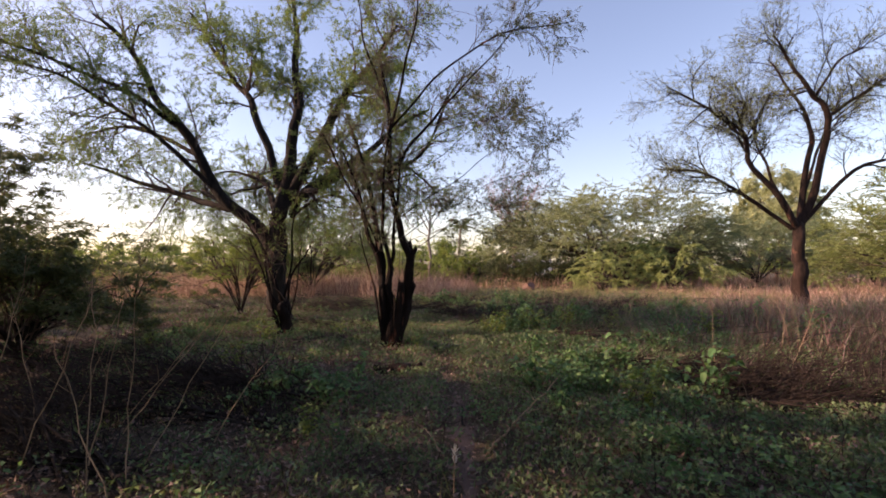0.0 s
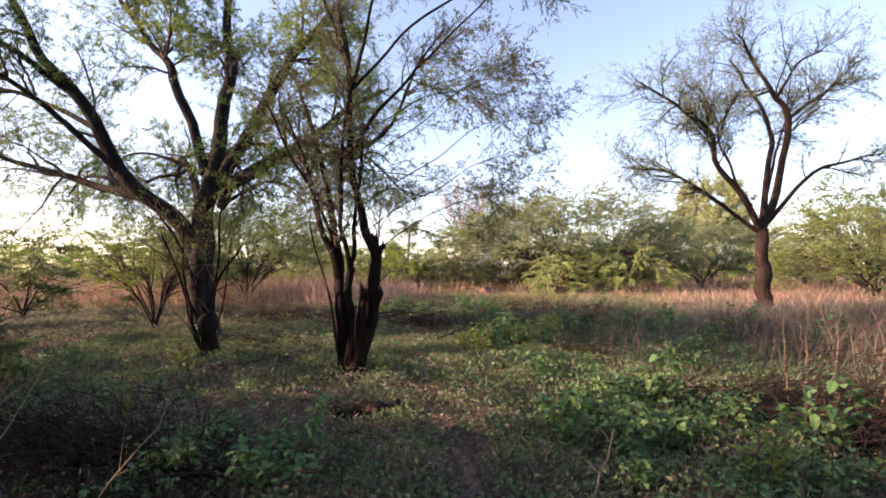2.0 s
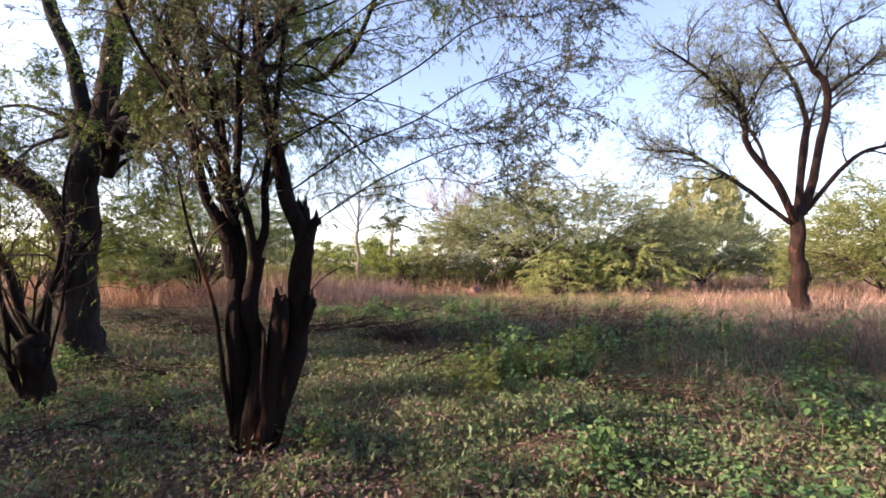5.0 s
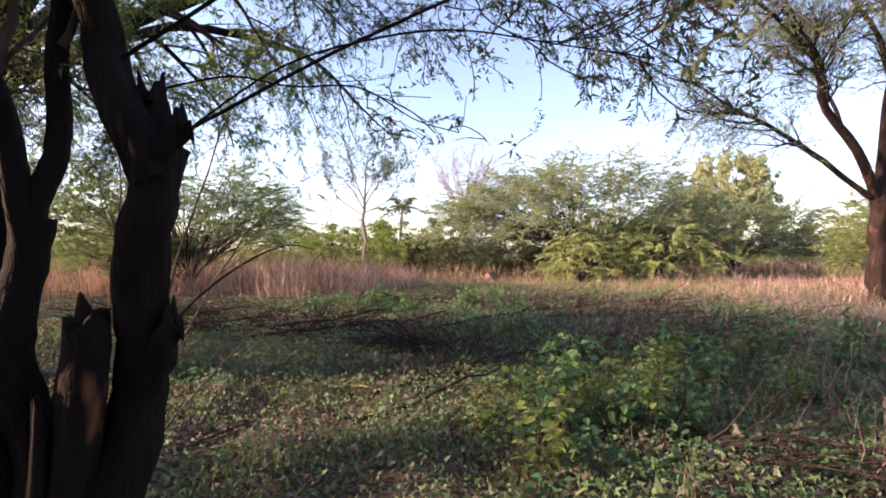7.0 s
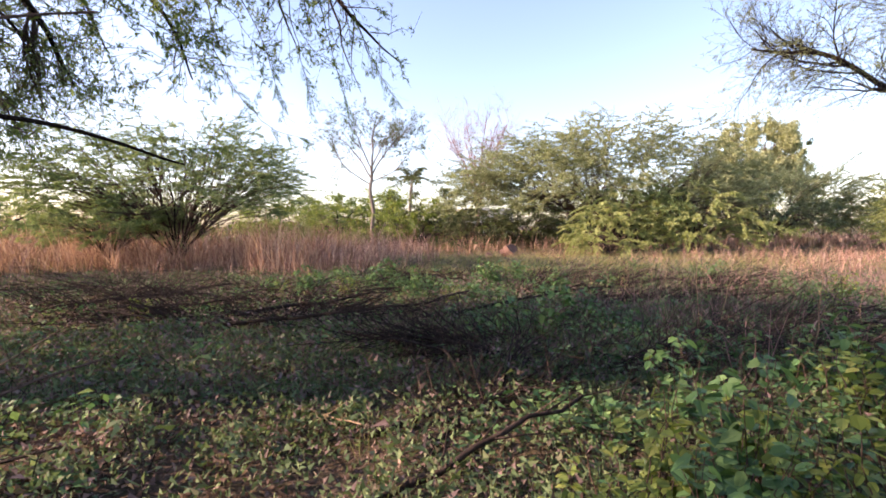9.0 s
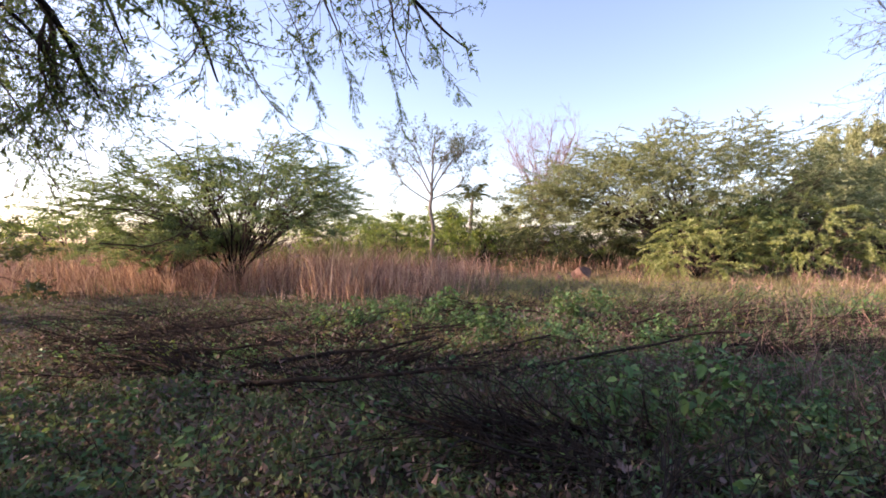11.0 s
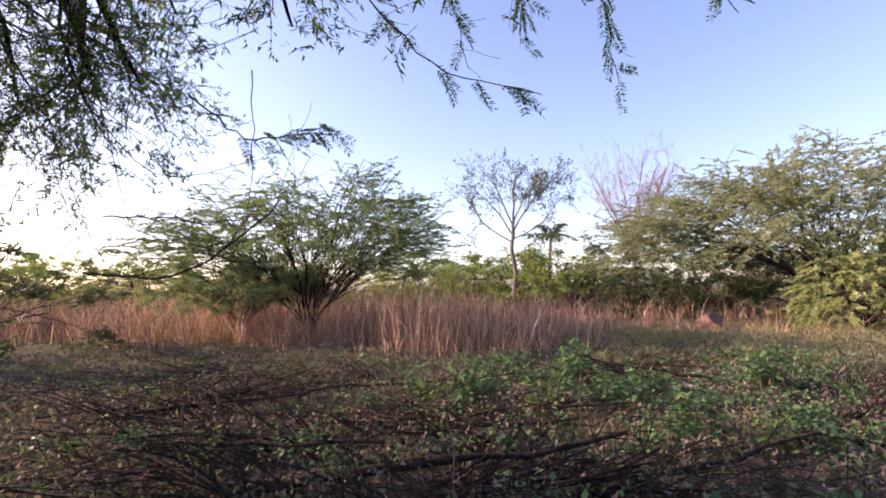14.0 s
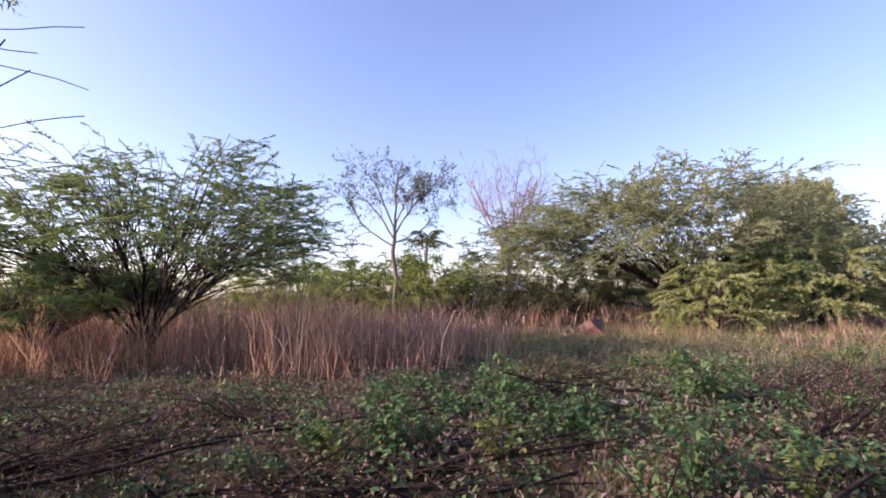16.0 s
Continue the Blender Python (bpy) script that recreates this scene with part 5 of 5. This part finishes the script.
# ---- fallen branches and brush ----
def brush(at, turn, length, n, seed, name="brush_pile", label="pile of cut dark thorny branches lying on the ground", height=0.35, mat=DEAD, main_r=0.022):
    """A cut branch lying flat: a few main stems that fan out into bare twigs."""
    rng = np.random.default_rng(seed)
    top = thing(name, (at[0], at[1], float(ground_z(*at))), label, "brush", "cut branches")
    lines = []
    for j in range(n):
        a = math.radians(turn) + rng.normal(0, 0.3)
        d = np.array([math.cos(a), math.sin(a)])
        off = rng.normal(0, 0.16 * length * 0.3, 2)
        ln = length * rng.uniform(0.6, 1.1)
        pts = [(off[0] + d[0] * ln * f + rng.normal(0, 0.05), off[1] + d[1] * ln * f + rng.normal(0, 0.05), 0.02 + height * (0.15 + 0.85 * f) * rng.uniform(0.15, 0.9)) for f in (-0.45, -0.15, 0.2, 0.55)]
        lines.append(bend(pts, 8))
    P = np.array(lines)
    R = np.linspace(1, 0.35, 8)[None] * main_r * rng.uniform(0.5, 1.1, (n, 1))
    P1, R1 = shoots(rng, P, R, n * 11, length * 0.3, 38, 0.2, 0.05, 6, 0.45, 0.6, 0.5, 0.01)
    P2, R2 = shoots(rng, P1, np.minimum(R1, 0.008), n * 24, length * 0.16, 42, 0.1, 0.05, 4, 0.4, 0.7, 0.7, 0.01)
    for shoot in (P1, P2):
        shoot[..., 2] = np.where(shoot[..., 2] > height, height + (shoot[..., 2] - height) * 0.25, shoot[..., 2])
    for line, r in zip(P, R):
        part("branch", quads_mesh("branch", *tubes(line[None], r[None], 6, 0.1, rng), mat, True), top)
    tagged(part("branchwork", quads_mesh("brush_twigs", *merge([tubes(P1, R1, 4), tubes(P2, np.maximum(R2, 0.0034), 3)]), mat, True), top), kind="stuff")


for j, (x, y, turn, ln, n, h) in enumerate([
        (2.5, 6.6, -25, 2.4, 7, 0.6), (3.0, 5.9, -15, 2.4, 10, 0.55), (4.3, 5.2, -20, 2.6, 10, 0.6), (3.5, 6.3, -12, 2.6, 10, 0.6), (-3.2, 4.4, 160, 2.2, 8, 0.7), (-4.3, 5.2, 150, 2.4, 8, 0.8), (-5.4, 6.4, 170, 2.4, 8, 0.9), (-2.6, 6.1, 175, 2.0, 5, 0.3), (-1.2, 16.4, 172, 2.6, 6, 0.3), (4.8, 18.6, 15, 3.0, 7, 0.7), (-3.0, 19.5, 178, 3.4, 5, 0.4), (5.2, 14.2, -20, 2.8, 6, 0.6), (3.7, 5.4, -20, 2.6, 8, 0.6), (4.6, 4.4, -30, 2.2, 6, 0.55), (0.9, 11.9, 28, 2.2, 5, 0.35), (1.2, 12.8, 150, 2.4, 6, 0.5),
        (2.3, 9.6, -48, 2.2, 5, 0.6), (-0.6, 14.6, 170, 3.2, 6, 0.4), (-2.6, 15.2, 160, 3.6, 6, 0.45), (-3.8, 17.6, 175, 3.8, 6, 0.45), (-1.6, 17.2, 10, 3.4, 5, 0.35),
        (2.6, 17.8, 10, 3.0, 8, 0.7), (3.6, 16.2, -20, 2.8, 8, 0.6), (0.9, 21.2, 5, 3.2, 6, 0.5), (-5.5, 19.4, 185, 3.6, 5, 0.5), (-7.5, 16.8, 170, 3.2, 6, 0.6),
        (-4.6, 7.0, 165, 2.4, 5, 0.4), (-2.9, 3.5, 150, 1.8, 9, 0.8), (-2.1, 5.4, 160, 1.8, 9, 0.45), (-2.8, 5.6, 175, 2.0, 9, 0.6), (-1.8, 4.7, 150, 1.4, 7, 0.35), (-3.7, 4.0, 165, 2.2, 10, 0.95), (-2.5, 4.7, 170, 1.8, 8, 0.55), (-4.7, 4.1, 175, 2.2, 9, 1.0), (3.4, 19.4, 8, 3.4, 8, 0.75), (1.2, 19.9, 165, 2.8, 7, 0.6), (5.0, 16.6, -25, 3.0, 8, 0.85), (-1.0, 15.4, 8, 3.0, 8, 0.6), (-3.4, 16.2, 165, 3.0, 8, 0.65), (-5.0, 17.6, 10, 3.2, 7, 0.7), (6.4, 18.2, -12, 3.0, 7, 0.8), (-2.4, 10.9, 175, 2.6, 3, 0.15), (-1.9, 8.9, 160, 1.6, 2, 0.2), (4.6, 6.2, -20, 2.6, 9, 0.7), (5.5, 5.5, -15, 2.6, 9, 0.75), (3.1, 5.2, -35, 2.0, 8, 0.5), (5.9, 6.5, -10, 2.6, 8, 0.8), (2.4, 12.4, 20, 2.2, 7, 0.5), (1.0, 13.4, 170, 2.4, 7, 0.45), (3.4, 13.2, -15, 2.4, 7, 0.6)]):
    brush((x, y), turn, ln, n, 200 + j, height=h, main_r=0.028 if y > 13 else 0.022)


def stick(at, turn, length, r, seed, mat, rise=0.05, label="bare dead stick lying on the ground"):
    rng = np.random.default_rng(seed)
    a = math.radians(turn)
    pts = [(math.cos(a) * length * f, math.sin(a) * length * f, r + rise * f + abs(rng.normal(0, 0.012))) for f in (0, 0.3, 0.65, 1)]
    P = bend(pts, 10)[None] + rng.normal(0, r * 0.5, (1, 10, 3))
    R = np.linspace(r, r * 0.4, 10)[None]
    P1, R1 = shoots(rng, P, np.minimum(R, 0.014), 5, min(0.5, length * 0.22), 40, 0.3, 0.0, 6, 0.35, 0.6, 0.3, 0.01)
    ob = new("fallen_stick", quads_mesh("fallen_stick", *tubes(P, R, 6, 0.08, rng), mat, True))
    for side, r1 in zip(P1, R1):
        part("side_twig", quads_mesh("side_twig", *tubes(side[None], r1[None], 4), mat, True), ob)
    ob.location = (at[0], at[1], float(ground_z(*at)))
    tagged(ob, label, "stick", "sticks on the ground")


srng = random.Random(15)
for j in range(70):
    x, y = srng.uniform(-5, 5), srng.uniform(2.5, 19)
    stick((x, y), srng.uniform(0, 360), srng.uniform(0.3, 1.1), srng.uniform(0.004, 0.012), 300 + j, srng.choice((DEAD, DRY_STALK, TWIG)), srng.uniform(0, 0.1))
stick((-0.19, 10.6), 22, 1.6, 0.024, 391, DEAD, 0.3, "long dark crooked branch on the ground")
stick((-3.6, 16.4), 8, 3.4, 0.028, 392, DEAD, 0.2, "long straight dark branch on the ground")
stick((-4.6, 18.4), 4, 3.6, 0.026, 393, DEAD, 0.25, "long straight dark branch on the ground")
stick((0.35, 3.9), 55, 1.6, 0.012, 394, DRY_STALK, 0.3, "pale slanting dry stick beside the path")
stick((-1.75, 7.3), -32, 1.2, 0.009, 395, TWIG, 0.08, "pale dry stick beside the stump")


for j, (x, y, turn, ln, r) in enumerate([(-3.2, 15.2, 12, 3.2, 0.03), (-4.8, 15.9, -8, 3.0, 0.026), (-0.6, 15.6, 20, 2.2, 0.022), (1.6, 16.9, -12, 2.4, 0.026), (-2.2, 19.2, 3, 2.8, 0.024), (2.2, 19.6, 170, 2.2, 0.022), (0.4, 15.3, 12, 2.6, 0.024), (-2.4, 14.6, -10, 2.8, 0.026), (3.4, 18.2, -8, 3.0, 0.026), (-5.6, 16.8, 18, 3.0, 0.024),
                                        (-3.6, 10.9, 4, 2.2, 0.022), (-4.6, 8.4, 14, 2.4, 0.02), (-1.8, 9.6, 30, 1.2, 0.016), (1.4, 7.6, -38, 2.6, 0.022), (2.6, 5.2, -18, 2.2, 0.02)]):
    stick((x, y), turn, ln, r * (1.35 if y > 12 else 0.85), 500 + j, DEAD, 0.3 if y > 12 else 0.15, "long crooked dark branch lying in the undergrowth")


def stalk(at, height, lean, seed):
    rng = np.random.default_rng(seed)
    f = np.linspace(0, 1, 8)[:, None]
    P = (np.array([lean[0], lean[1], height]) * f + rng.normal(0, 0.012, (8, 3)))[None]
    P[:, 0] = (0, 0, -0.04)
    R = np.linspace(0.0052, 0.002, 8)[None]
    P1, R1 = shoots(rng, P, R, 5, height * 0.25, 32, 0.35, 0.2, 4, 0.2, 0.6)
    ob = new("dry_stalk", quads_mesh("dry_stalk", *tubes(P, R, 5), DRY_STALK, True))
    for side, r1 in zip(P1, R1):
        part("side_twig", quads_mesh("side_twig", *tubes(side[None], r1[None], 3), DRY_STALK, True), ob)
    ob.location = (at[0], at[1], float(ground_z(*at)))
    tagged(ob, "tall pale dry weed stalk standing in undergrowth", "stalk", "dry stalks")


for j, (x, y, h, lx, ly) in enumerate([(-2.4, 3.2, 1.4, -0.12, 0.2), (-2.55, 3.4, 1.35, 0.25, 0), (-2.2, 3.3, 1.3, 0.03, 0), (-2.9, 3.2, 1.3, 0.45, 0.1), (-2.3, 3.6, 1.1, 0.6, 0.1), (-3.4, 3.4, 1.5, 0.2, 0.2),
                                      (-3.3, 3.9, 1.2, -0.3, 0), (-2.7, 3.9, 1.0, 0.75, 0.1), (-3.0, 4.3, 1.1, 0.9, 0.2), (-2.1, 3.0, 1.1, -0.5, 0.1), (-3.6, 4.6, 1.3, 0.5, 0), (-2.0, 4.1, 0.9, 0.55, 0.1), (5.2, 7.6, 1.2, 0.2, 0.1), (5.5, 7.4, 1.1, -0.3, 0), (5.0, 7.0, 1.0, 0.1, 0), (6.0, 7.9, 1.2, -0.25, 0), (-0.4, 16.1, 0.8, 0.02, 0), (-1.1, 14.6, 0.7, -0.1, 0)]):
    stalk((x, y), h, (lx, ly), 400 + j)
for j in range(60):
    x, y = srng.uniform(3.0, 12), srng.uniform(5.5, 19)
    stalk((x, y), srng.uniform(0.6, 1.2), (srng.uniform(-0.3, 0.3), srng.uniform(-0.2, 0.2)), 450 + j)


plume = thing("seed_stalk", (0.06, 3.0, float(ground_z(0.06, 3.0))), "single stalk with a whitish seed head on the path", "stalk")
prng = np.random.default_rng(9)
line = bend([(0, 0, -0.03), (0.005, 0, 0.2), (0.01, 0, 0.36)], 6)
part("stem", quads_mesh("seed_stem", *tubes(line[None], np.full((1, 6), 0.003), 5), DRY_STALK, True), plume)
tuft_at = np.array([0.01, 0, 0.3]) + np.array([0, 0, 0.09]) * prng.random((60, 1))
part("seed_head", quads_mesh("seed_head", *blades(tuft_at, unit(prng.normal(0, 0.35, (60, 3)) + np.array([0.1, 0, 1.0])), np.full(60, 0.05), np.full(60, 0.006), prng), ROCK_PALE), plume, "whitish feathery seed head")


# ---- stones, stump, far pale box ----
def rock(name, at, size, seed, mat, label, category="rock"):
    bm = bmesh.new()
    bmesh.ops.create_icosphere(bm, subdivisions=4, radius=1)
    pick = random.Random(seed * 7)
    cuts = [(Vector((pick.gauss(0, 1), pick.gauss(0, 1), pick.gauss(0.2, 0.7))).normalized(), pick.uniform(0.5, 0.78)) for j in range(11)]
    for v in bm.verts:
        p = v.co.copy()
        f = 1 + 0.35 * noise.noise(p * 1.3 + Vector((seed, 0, 0))) + 0.14 * noise.noise(p * 3.6 + Vector((0, seed, 0)))
        p = p * f
        for d, lim in cuts:
            p = p - d * max(p.dot(d) - lim, 0)
        v.co = p * 0.62
        v.co = Vector((v.co.x * size[0], v.co.y * size[1], v.co.z * size[2]))
    me = bpy.data.meshes.new(name)
    bm.to_mesh(me)
    bm.free()
    me.materials.append(mat)
    ob = new(name, me)
    ob.location = (at[0], at[1], float(ground_z(*at)) + size[2] * 0.3)
    ob.rotation_euler = (0, 0, seed)
    return tagged(ob, label, category)


rock("red_rock", (5.25, 28.7), (1.05, 0.8, 0.8), 2.0, ROCK_RED, "angular reddish boulder at the edge of the bushes")
rock("red_rock", (4.3, 28.4), (0.4, 0.34, 0.32), 5.0, ROCK_RED, "small reddish stone beside the boulder")
rock("pale_stone", (1.57, 19.8), (0.38, 0.18, 0.1), 3.0, ROCK_PALE, "flat pale stone lying in the grass", "stone")
rock("pale_stone", (2.16, 20.84), (0.3, 0.18, 0.12), 4.0, ROCK_PALE, "small pale stone lying in the grass", "stone")
rock("pale_stone", (0.7, 18.3), (0.2, 0.12, 0.12), 6.0, ROCK_PALE, "small whitish stone among herbs", "stone")

stump_rng = np.random.default_rng(71)
stump = thing("tree_stump", (-0.66, 6.75, float(ground_z(-0.66, 6.75))), "low rotten reddish stump lying beside the path", "stump")
for pts, r0, r1, nm in (([(-0.36, 0, 0.02), (-0.1, 0.04, 0.07), (0.2, 0.02, 0.1)], 0.085, 0.06, "log"), ([(0.14, 0, -0.03), (0.22, 0.03, 0.06), (0.36, 0.06, 0.14)], 0.07, 0.03, "root_stub"), ([(0.0, 0.02, 0.05), (0.06, -0.08, 0.1), (0.13, -0.2, 0.12)], 0.035, 0.018, "root_stub"),
                        ([(-0.2, -0.05, -0.03), (-0.25, -0.08, 0.08), (-0.33, -0.1, 0.14)], 0.05, 0.03, "root_stub")):
    line = bend(pts, 8)
    v, q = tubes(line[None], np.linspace(r0, r1, 8)[None], 10, 0.3, stump_rng)
    n = len(v)
    v = np.vstack([v, line[:1], line[-1:]])
    caps = [[n, (j + 2) % 10, (j + 1) % 10, j] for j in range(0, 10, 2)] + [[n + 1, n - 10 + j, n - 10 + (j + 1) % 10, n - 10 + (j + 2) % 10] for j in range(0, 10, 2)]
    part(nm, quads_mesh(nm, v, np.vstack([q, np.array(caps)]), BARK_WARM, True), stump)


def box_mesh(name, size, mat):
    bm = bmesh.new()
    bmesh.ops.create_cube(bm, size=1)
    for v in bm.verts:
        v.co = Vector((v.co.x * size[0], v.co.y * size[1], (v.co.z + 0.5) * size[2]))
    bmesh.ops.bevel(bm, geom=bm.edges[:], offset=0.02, segments=1)
    me = bpy.data.meshes.new(name)
    bm.to_mesh(me)
    bm.free()
    me.materials.append(mat)
    return me


# pale box added to show as the bright sky gap between the far bushes
house = thing("pale_gap_box", (13.5, 76, -0.2), "low pale box behind bushes, standing in for a bright gap", "house")
part("wall", box_mesh("gap_box_body", (7, 5, 3.6), PLASTER), house)
roof = part("roof", box_mesh("gap_box_top", (7.6, 5.6, 0.25), ROCK_PALE), house)
roof.location = (0, 0, 3.6)
